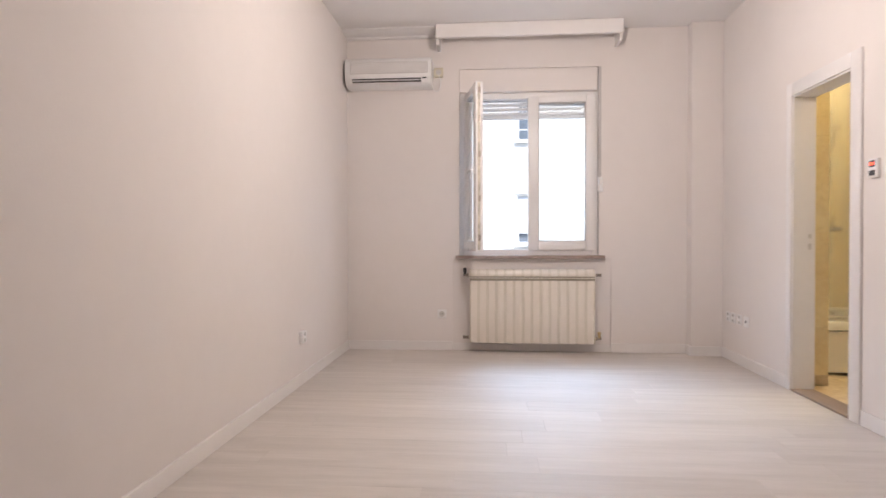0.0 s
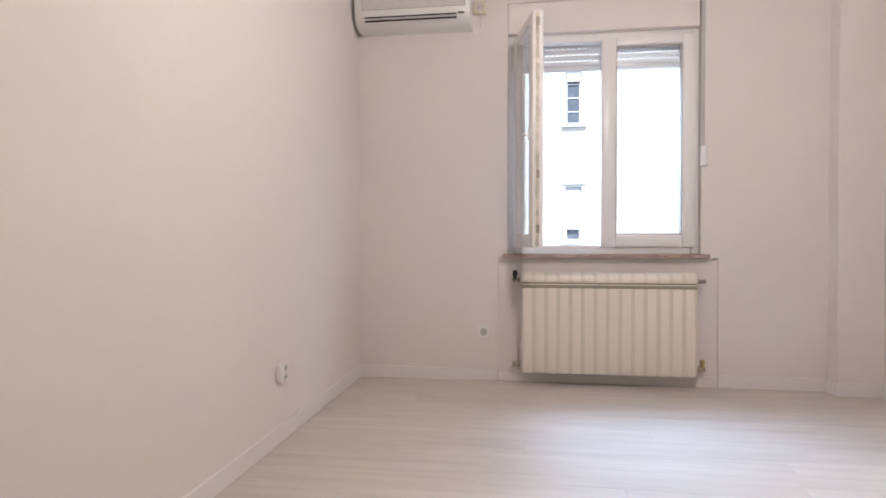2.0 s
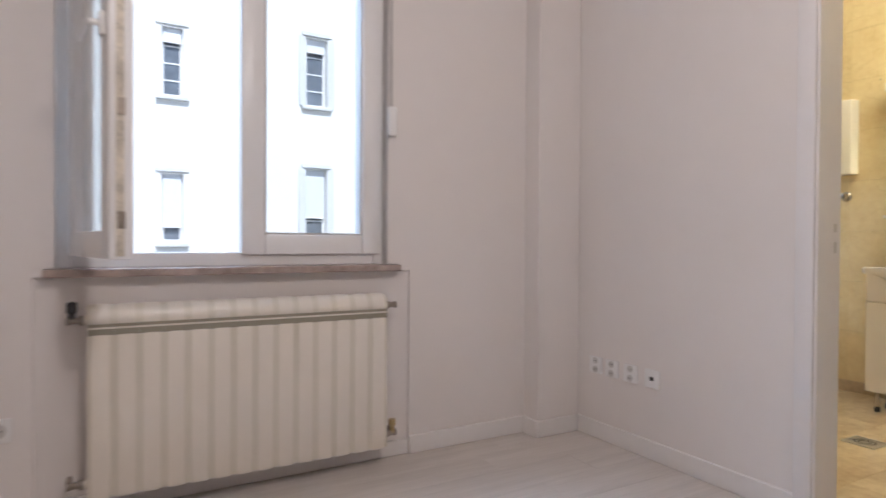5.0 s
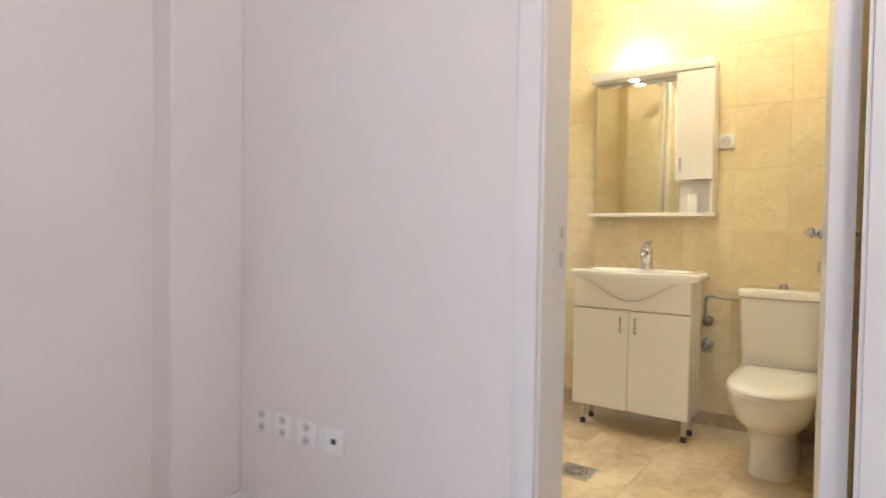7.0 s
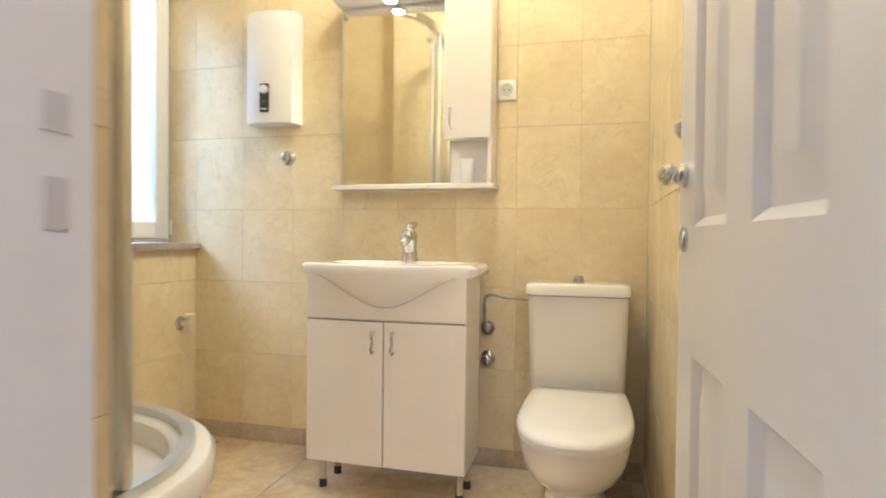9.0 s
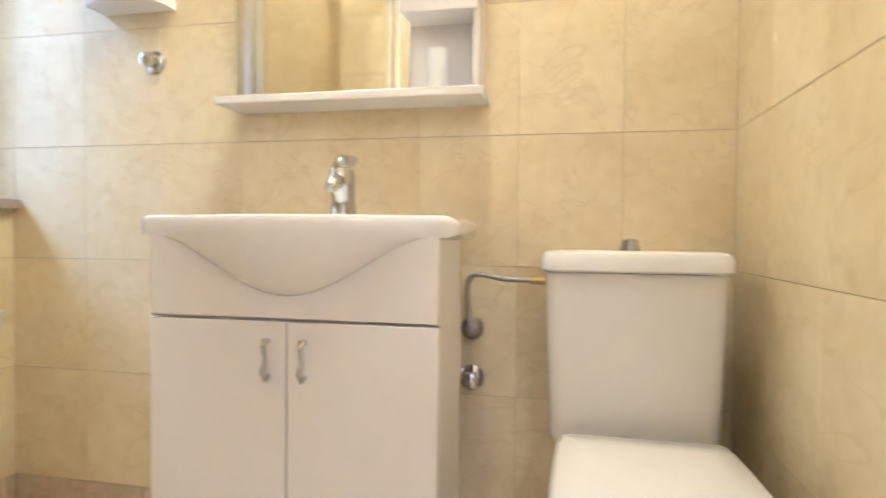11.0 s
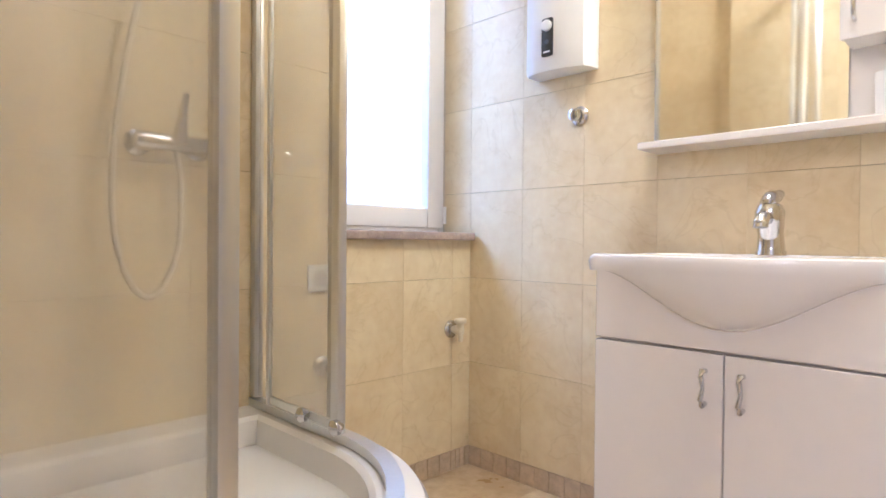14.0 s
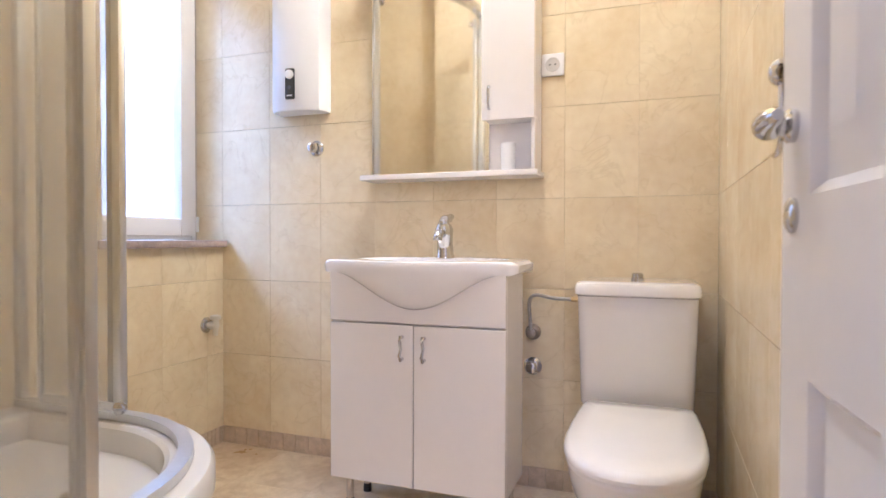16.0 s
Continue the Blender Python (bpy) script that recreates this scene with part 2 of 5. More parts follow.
def loft(rings, cap_a=True, cap_b=True, bm=None, closed=True):
    bm = bm or bmesh.new()
    vr = [[bm.verts.new(p) for p in ring] for ring in rings]
    n = len(vr[0])
    for A, B in zip(vr, vr[1:]):
        for k in range(n if closed else n - 1):
            bm.faces.new((A[k], A[(k + 1) % n], B[(k + 1) % n], B[k]))
    if cap_a:
        bm.faces.new(list(reversed(vr[0])))
    if cap_b:
        bm.faces.new(vr[-1])
    bmesh.ops.recalc_face_normals(bm, faces=bm.faces)
    return bm


def extrude_outline(pts, z0, z1, bevel=0.0, seg=2):
    bm = loft([[(x, y, z0) for x, y in pts], [(x, y, z1) for x, y in pts]])
    if bevel:
        es = [e for e in bm.edges if abs(e.verts[0].co.z - e.verts[1].co.z) < 1e-6]
        bmesh.ops.bevel(bm, geom=es, offset=bevel, segments=seg, affect="EDGES", profile=0.5)
    return bm


def disc_along(p, axis, profile, seg=20, bm=None):
    """A turned shape: profile rows (distance along axis, radius)."""
    axis = Vector(axis).normalized()
    s = axis.cross(Vector((0, 0, 1)) if abs(axis.z) < 0.9 else Vector((0, 1, 0))).normalized()
    t = s.cross(axis)
    p = Vector(p)
    rings = [[p + axis * d + (s * math.cos(k * 2 * math.pi / seg) + t * math.sin(k * 2 * math.pi / seg)) * r for k in range(seg)] for d, r in profile]
    return loft(rings, bm=bm)


def mesh_of(name, bm, material, smooth=True):
    me = bpy.data.meshes.new(name)
    bm.to_mesh(me)
    bm.free()
    if smooth and len(me.polygons):
        me.polygons.foreach_set("use_smooth", [True] * len(me.polygons))
        me.set_sharp_from_angle(angle=radians(38))
    me.materials.append(material)
    return me


def part(name, bm, material, parent, label=""):
    ob = new(name, mesh_of(name, bm, material))
    ob.parent = parent
    if label:
        tagged(ob, label)
    return ob


def thing(name, label, category, at=(0, 0, 0), group="", rz=0):
    ob = new(name)
    ob.empty_display_size = 0.1
    ob.matrix_world = pose(*at, 0, 0, rz)
    return tagged(ob, label, category, group)


def structure(name, bm, material, label=""):
    ob = new(name, mesh_of(name, bm, material))
    return tagged(ob, label, "", "", "structure")


def wall_cells(us, zs, holes, lo, hi, axis):
    """A wall in cells between the lines us and zs, left open at the holes (u0, u1, z0, z1), lo to hi thick."""
    bm = bmesh.new()
    us = sorted(set(us) | {h[0] for h in holes} | {h[1] for h in holes})
    zs = sorted(set(zs) | {h[2] for h in holes} | {h[3] for h in holes})
    for u0, u1 in zip(us, us[1:]):
        for z0, z1 in zip(zs, zs[1:]):
            uc, zc = (u0 + u1) / 2, (z0 + z1) / 2
            if any(h[0] < uc < h[1] and h[2] < zc < h[3] for h in holes):
                continue
            if axis == "y":
                add_box(bm, (u0, lo, z0), (u1, hi, z1))
            else:
                add_box(bm, (lo, u0, z0), (hi, u1, z1))
    bmesh.ops.remove_doubles(bm, verts=bm.verts, dist=1e-5)
    seen = {}
    for f in bm.faces:
        seen.setdefault(tuple(round(c, 4) for c in f.calc_center_median()), []).append(f)
    bmesh.ops.delete(bm, geom=[f for fs in seen.values() if len(fs) > 1 for f in fs], context="FACES_ONLY")
    return bm


# ---- plan, in metres ----
RX, WY, BACK, CEIL = 3.38, 6.0, -1.6, 2.94
BX0, BX1, BY0, BY1, BCEIL = 3.52, 5.543, 4.10, 6.144, 2.95
DOOR0, DOOR1, DOORH = 4.02, 4.705, 2.0
WIN = (1.055, 2.327, 0.885, 2.39)
BWIN = (4.93, 5.543, 0.90, 2.2)
OUT = 6.42
STUB = 5.626

# ---- shell of the living room ----
structure("floor", boxed(((-0.15, BACK, -0.2), (RX, OUT, -0.012))), M_SUB, "pale laminate floor on a dark underlay")
structure("wall_left", boxed(((-0.15, BACK, -0.012), (0, OUT, CEIL))), M_WALL, "plain warm white painted wall")
structure("wall_back", boxed(((-0.15, BACK - 0.15, -0.2), (RX + 0.14, BACK, CEIL))), M_WALL, "plain white painted wall behind the camera")
structure("wall_window", wall_cells([0, RX], [-0.012, CEIL], [WIN], WY + 0.05, OUT, "y"), M_WALL, "white painted outer wall with window opening")
structure("wall_window_face", wall_cells([0, 3.107], [-0.012, CEIL], [(WIN[0], WIN[1], WIN[2], 2.604), (0.99, 2.437, -0.012, 0.855), (1.02, 2.375, 0.855, 0.885)], WY, WY + 0.05, "y"), M_WALL, "white plaster face around the window and radiator niche")
structure("wall_niche", boxed(((0.9902, WY + 0.012, -0.012), (2.4368, WY + 0.0495, 0.855))), M_WALL, "white back of the shallow radiator niche")
structure("pillar", boxed(((3.107, 5.885, -0.012), (RX, WY + 0.05, CEIL)), bevel=0.004), M_WALL, "shallow white pilaster in the corner")
structure("wall_right", wall_cells([BACK, OUT], [-0.012, CEIL], [(DOOR0, DOOR1, -0.012, DOORH)], RX, BX0 - 0.008, "x"), M_WALL, "white painted partition with bathroom doorway")
structure("ceiling", boxed(((-0.15, BACK, CEIL), (BX0 - 0.008, OUT, CEIL + 0.2))), M_CEIL, "white painted ceiling")

# cornice and curtain pelmet
bm = bmesh.new()
prof = [(0, 0), (0.20, 0), (0.20, -0.010), (0.17, -0.013), (0.15, -0.022), (0.05, -0.028), (0.045, -0.042), (0.0, -0.046)]
loft([[(x, WY - p, CEIL + q) for p, q in prof] for x in (0.0, 0.87)], bm=bm)
structure("trim", bm, M_CEIL, "stepped white plaster cornice along the window wall")
pelmet = thing("curtain_pelmet", "white painted curtain pelmet box above the window", "pelmet", (1.68, 5.87, 2.82))
def local(ob, *specs, bevel=0.0, seg=1):
    o = ob.matrix_world.translation
    return boxed(*[(tuple(Vector(a) - o), tuple(Vector(b) - o)) for a, b in specs], bevel=bevel, seg=seg)
part("front_board", local(pelmet, ((0.86, 5.735, 2.812), (2.49, 5.765, 2.938)), bevel=0.006), M_TRIM, pelmet)
part("top_board", local(pelmet, ((0.886, 5.766, 2.90), (2.464, 5.999, 2.92))), M_TRIM, pelmet)
for x in (0.86, 2.465):
    bm = loft([[(xx - 1.68, yy - 5.87, zz - 2.82) for yy, zz in ((5.766, 2.938), (5.766, 2.81), (5.80, 2.772), (5.999, 2.772), (5.999, 2.938))] for xx in (x, x + 0.025)])
    part("end_bracket", bm, M_TRIM, pelmet)

# baseboards
def baseboard(a, b, label="white baseboard"):
    return structure("baseboard", boxed((a, b), bevel=0.003), M_TRIM, label)
BH = 0.085
baseboard((0.0, BACK, 0.0), (0.014, 5.986, BH))
baseboard((0.0, 5.986, 0.0), (0.99, 6.0, BH))
baseboard((0.9905, 5.999, 0.0), (2.4365, 6.012, 0.07))
baseboard((2.437, 5.986, 0.0), (3.107, 6.0, BH))
baseboard((3.095, 5.871, 0.0), (3.366, 5.885, BH))
baseboard((3.093, 5.885, 0.0), (3.107, 5.986, BH))
baseboard((3.366, DOOR1 + 0.05, 0.0), (3.38, 5.885, BH))
baseboard((3.366, BACK, 0.0), (3.38, DOOR0 - 0.09, BH))

# ---- shell of the bathroom ----
structure("floor_bath", boxed(((BX0 - 0.008, 3.7, -0.2), (5.75, OUT, -0.010))), M_GROUT, "grout bed under the bathroom floor tiles")
structure("ceiling_bath", boxed(((BX0 - 0.008, 3.7, BCEIL), (5.75, OUT, BCEIL + 0.2))), M_CEIL, "white bathroom ceiling")
wall_vanity = structure("wall_vanity", boxed(((BX1 + 0.008, 3.7, -0.010), (5.75, OUT, BCEIL))), M_GROUT, "beige tiled bathroom wall behind the basin")
wall_bwin = structure("wall_bath_window", wall_cells([BX0 - 0.008, BX1 + 0.008], [-0.010, BCEIL], [(BWIN[0], BX1 + 0.008, BWIN[2] - 0.01, BWIN[3])], BY1 + 0.008, OUT, "y"), M_GROUT, "beige tiled outer wall with bathroom window")
wall_wc = structure("wall_toilet", boxed(((4.33, 3.7, -0.010), (BX1 + 0.008, BY0 - 0.008, BCEIL))), M_GROUT, "beige tiled wall beside the toilet")
wall_rail = structure("wall_rail", boxed(((BX0 - 0.008, 3.7, -0.010), (4.33, 3.872, BCEIL))), M_GROUT, "beige tiled recess wall behind the open door")
wall_part = structure("wall_partition_tiles", wall_cells([3.872, 4.838], [-0.010, BCEIL], [(DOOR0, DOOR1, -0.010, DOORH)], BX0 - 0.008, BX0 - 0.002, "x"), M_GROUT, "tiled inner side of the bathroom partition")
wall_stub = structure("wall_shower_stub", boxed(((BX0 - 0.008, 4.838, -0.010), (3.682, STUB - 0.008, BCEIL))), M_GROUT, "boxed tiled duct at the shower")
wall_recess = structure("wall_shower_recess", boxed(((BX0 - 0.008, STUB - 0.008, -0.010), (BX0 - 0.002, BY1 + 0.008, BCEIL))), M_GROUT, "tiled recess behind the shower")
structure("shower_ledge", boxed(((BX0 + 0.001, STUB + 0.001, 0.0), (3.688, BY1 - 0.001, 0.40)), bevel=0.004), M_TILE, "low beige tiled ledge behind the shower tray")

# ---- doorway ----
def door_frame():
    d = structure("door_1", boxed(((RX - 0.002, DOOR1 - 0.022, 0.0), (BX0 + 0.004, DOOR1, DOORH)), ((RX - 0.002, DOOR0, 0.0), (BX0 + 0.004, DOOR0 + 0.022, DOORH)), ((RX - 0.002, DOOR0 + 0.022, DOORH - 0.022), (BX0 + 0.004, DOOR1 - 0.022, DOORH)), bevel=0.002), M_DOORPAINT, "white wooden door lining of the bathroom doorway")
    for name, a, b in (("casing", (RX - 0.016, DOOR1 - 0.014, 0), (RX, DOOR1 + 0.05, DOORH + 0.076)), ("casing", (RX - 0.016, DOOR0 - 0.085, 0), (RX, DOOR0 + 0.014, DOORH + 0.076)), ("casing", (RX - 0.016, DOOR0 + 0.014, DOORH - 0.012), (RX, DOOR1 - 0.014, DOORH + 0.076))):
        part(name, boxed((a, b), bevel=0.004, seg=2), M_DOORPAINT, d)
    for y, s in ((DOOR1 - 0.022, 1),):
        for z0, z1 in ((1.03, 1.06), (0.955, 0.995)):
            part("strike_plate", boxed(((3.475, y - 0.002, z0), (3.497, y + 0.001, z1))), M_INSERT, d, "grey strike plate in the lining")
    part("threshold", boxed(((RX - 0.01, DOOR0 + 0.0, -0.008), (BX0, DOOR1, 0.012)), bevel=0.003), M_THRESH, d, "brown wooden threshold strip")
    return d
door_frame()


def door_leaf():
    # origin at the hinge corner, leaf along +x, room-side face at y = 0.04
    W, H, T = 0.685, 1.955, 0.04
    d = thing("bathroom_door", "white panelled bathroom door standing open", "door", (3.532, 4.057, 0.012), rz=3.65)
    part("leaf", boxed(((0.0005, 0.010, 0.0005), (W - 0.0005, T - 0.010, H - 0.0005))), M_DOORPAINT, d)
    rails = [((0, 0, 0), (0.11, 0, H)), ((W - 0.11, 0, 0), (W, 0, H)), ((0.11, 0, 0), (W - 0.11, 0, 0.2)), ((0.11, 0, H - 0.12), (W - 0.11, 0, H)), ((0.11, 0, 0.76), (W - 0.11, 0, 0.96)), ((W / 2 - 0.05, 0, 0.2), (W / 2 + 0.05, 0, 0.76)), ((W / 2 - 0.05, 0, 0.96), (W / 2 + 0.05, 0, H - 0.12))]
    for a, b in rails:
        part("rail", boxed(((a[0], T - 0.012, a[2]), (b[0], T + 0.004, b[2])), ((a[0], -0.004, a[2]), (b[0], 0.012, b[2]))), M_DOORPAINT, d)
    for x0, x1 in ((0.11, W / 2 - 0.05), (W / 2 + 0.05, W - 0.11)):
        for z0, z1 in ((0.2, 0.76), (0.96, H - 0.12)):
            bm = bmesh.new()
            rings = []
            for off, dep in ((0.0, 0.0078), (0.004, 0.0065), (0.014, 0.0005), (0.026, 0.0005), (0.058, 0.0075), (0.062, 0.0078)):
                rings.append([(x0 + off, T - 0.0095 + 1.7 * dep, z0 + off), (x1 - off, T - 0.0095 + 1.7 * dep, z0 + off), (x1 - off, T - 0.0095 + 1.7 * dep, z1 - off), (x0 + off, T - 0.0095 + 1.7 * dep, z1 - off)])
            part("raised_panel", loft(rings, cap_a=False), M_DOORPAINT, d)
    for z in (1.045,):
        h = part("door_handle", disc_along((W - 0.05, T + 0.004, z), (0, 1, 0), [(0, 0.020), (0.007, 0.020), (0.010, 0.017), (0.012, 0.012), (0.030, 0.012)]), M_CHROME, d, "chrome lever handle")
        part("lever", tube(smooth_path([(W - 0.046, T + 0.022, z), (W - 0.052, T + 0.034, z), (W - 0.08, T + 0.038, z + 0.002), (W - 0.115, T + 0.037, z + 0.002)], 3), [0.012, 0.015, 0.0165, 0.0165, 0.016, 0.015, 0.0135, 0.012, 0.010, 0.006], 14), M_CHROME, h)
        part("lever", disc_along((W - 0.05, -0.004, z), (0, -1, 0), [(0, 0.024), (0.008, 0.024), (0.012, 0.010), (0.045, 0.010)]), M_CHROME, h)
    part("lock_turn", disc_along((W - 0.05, T + 0.004, 0.94), (0, 1, 0), [(0, 0.021), (0.004, 0.021), (0.007, 0.017), (0.009, 0.009), (0.010, 0.002)]), M_CHROME, d, "chrome lock rosette")
    return d
door_leaf()

# ---- living room things ----


def window_room():
    x0, x1, z0, z1 = WIN
    y0, y1 = 6.055, 6.125
    w = structure("window_1", boxed(((x0, y0, z0 - 0.001), (x0 + 0.045, y1, z1)), ((x1 - 0.05, y0, z0 - 0.001), (x1, y1, z1)), ((x0 + 0.045, y0, z1 - 0.055), (x1 - 0.05, y1, z1)), ((x0 + 0.045, y0, z0 - 0.001), (x1 - 0.05, y1, z0 + 0.055)), bevel=0.004), M_PVC, "white plastic double window, one leaf open inward")
    # closed leaf
    a, b, c, d = 1.69, 2.303, 0.93, 2.355
    ya, yb = 6.035, 6.105
    leaf = part("window_leaf", boxed(((a, ya, c), (a + 0.095, yb, d)), ((b - 0.085, ya, c), (b, yb, d)), ((a + 0.095, ya, d - 0.06), (b - 0.085, yb, d)), ((a + 0.095, ya, c), (b - 0.085, yb, c + 0.085)), bevel=0.008, seg=2), M_PVC, w, "closed leaf of white plastic")
    part("glazing_bead", boxed(((a + 0.095, ya + 0.012, c + 0.085), (a + 0.103, yb - 0.01, d - 0.06)), ((b - 0.093, ya + 0.012, c + 0.085), (b - 0.085, yb - 0.01, d - 0.06)), ((a + 0.103, ya + 0.012, d - 0.068), (b - 0.093, yb - 0.01, d - 0.06)), ((a + 0.103, ya + 0.012, c + 0.085), (b - 0.093, yb - 0.01, c + 0.093))), M_GREYP, leaf)
    p = part("pane", boxed(((a + 0.1, 6.07, c + 0.09), (b - 0.09, 6.074, d - 0.064))), M_GLASS, leaf, "clear window glass")
    p.visible_shadow = False
    # parts of the open leaf swing about the hinge
    ang = -77.5
    L = 0.575
    hinge = pose(1.098, 6.04, 0, 0, 0, ang)
    def put(name, bm, m, par, label=""):
        bm.transform(hinge)
        return part(name, bm, m, par, label)
    T = 0.062
    leaf2 = put("window_leaf", boxed(((0, -0.005, c), (0.085, T, d)), ((L - 0.095, -0.005, c), (L, T, d)), ((0.085, -0.005, d - 0.06), (L - 0.095, T, d)), ((0.085, -0.005, c), (L - 0.095, T, c + 0.085)), bevel=0.007, seg=2), M_PVC, w, "open leaf of white plastic with worn edge")
    put("leaf_edge", boxed(((L, 0.014, c + 0.01), (L + 0.002, 0.036, d - 0.01))), M_PVCOLD, leaf2, "grubby beige gasket edge")
    for z in (1.02, 1.35, 1.72, 2.02, 2.26):
        put("lock_stud", boxed(((L + 0.002, 0.018, z), (L + 0.006, 0.038, z + 0.05)), bevel=0.001), M_RUST, leaf2)
    g = put("pane", boxed(((0.08, 0.026, c + 0.08), (L - 0.09, 0.030, d - 0.055))), M_GLASS, leaf2, "clear window glass")
    g.visible_shadow = False
    h = put("window_handle", boxed(((L - 0.062, -0.018, 1.58), (L - 0.03, -0.004, 1.65)), bevel=0.003), M_PLASTIC, leaf2, "white window handle")
    put("lever", tube([(L - 0.046, -0.02, 1.615), (L - 0.046, -0.045, 1.615), (L - 0.06, -0.05, 1.61), (L - 0.15, -0.052, 1.585)], [0.009, 0.010, 0.010, 0.008], 10), M_PLASTIC, h)
    # shutter box and guides
    part("shutter_box", boxed(((x0 + 0.002, 6.004, z1 + 0.002), (x1 - 0.012, 6.12, 2.602)), bevel=0.003), M_WALL, w, "wall-coloured roller shutter box panel")
    part("guide_rail", boxed(((x0 + 0.046, 6.14, z0 + 0.03), (x0 + 0.075, 6.19, z1))), M_PVC, w)
    part("guide_rail", boxed(((x1 - 0.08, 6.14, z0 + 0.03), (x1 - 0.051, 6.19, z1))), M_PVC, w)
    sh = part("roller_shutter", boxed(((x0 + 0.08, 6.155, 2.165), (x1 - 0.085, 6.175, 2.20)), bevel=0.003), M_SHUT, w, "grey roller shutter, mostly rolled up")
    bm0 = bmesh.new()
    add_box(bm0, (x0 + 0.08, 6.157, 0), (x1 - 0.085, 6.172, 0.030), 0.003, 2)
    slat = mesh_of("slat", bm0, M_SHUT)
    slots = []
    k = 0
    while x0 + 0.135 + k * 0.038 < x1 - 0.10:
        slots.append((x0 + 0.105 + k * 0.038, x0 + 0.129 + k * 0.038, 0.0312, 0.0408))
        k += 1
    link = mesh_of("slat_link", wall_cells([x0 + 0.08, x1 - 0.085], [0.030, 0.042], slots, 6.163, 6.166, "y"), M_SHUT)
    for k in range(4):
        for nm, me in (("slat", slat), ("slat_link", link)):
            piece = new(nm, me)
            piece.parent, piece.location = sh, (0, 0, 2.202 + k * 0.042)
    part("sill_inner", boxed(((1.02, 5.955, z0 - 0.03), (2.375, 6.054, z0 - 0.002)), bevel=0.003), M_STONE, w, "brownish stone inner window sill")
    part("sill_outer", boxed(((x0 - 0.02, 6.126, z0 - 0.02), (x1 + 0.02, 6.5, z0 + 0.008))), M_SHUT, w)
    part("reveal_gap", boxed(((x1 - 0.005, 6.006, z0), (x1 - 0.001, 6.054, 2.602))), M_GREYP, w, "grey joint beside the frame")
    return w


window_room()

strap = thing("blind_strap", "white shutter strap and winder beside the window", "strap", (2.337, 6.0, 1.53))
part("winder", boxed(((-0.022, -0.034, -0.066), (0.022, -0.001, 0.068)), bevel=0.010, seg=3), M_PLASTIC, strap)
part("strap", boxed(((-0.009, -0.006, 0.06), (0.009, -0.003, 1.07))), M_GREYP, strap, "grey woven strap")


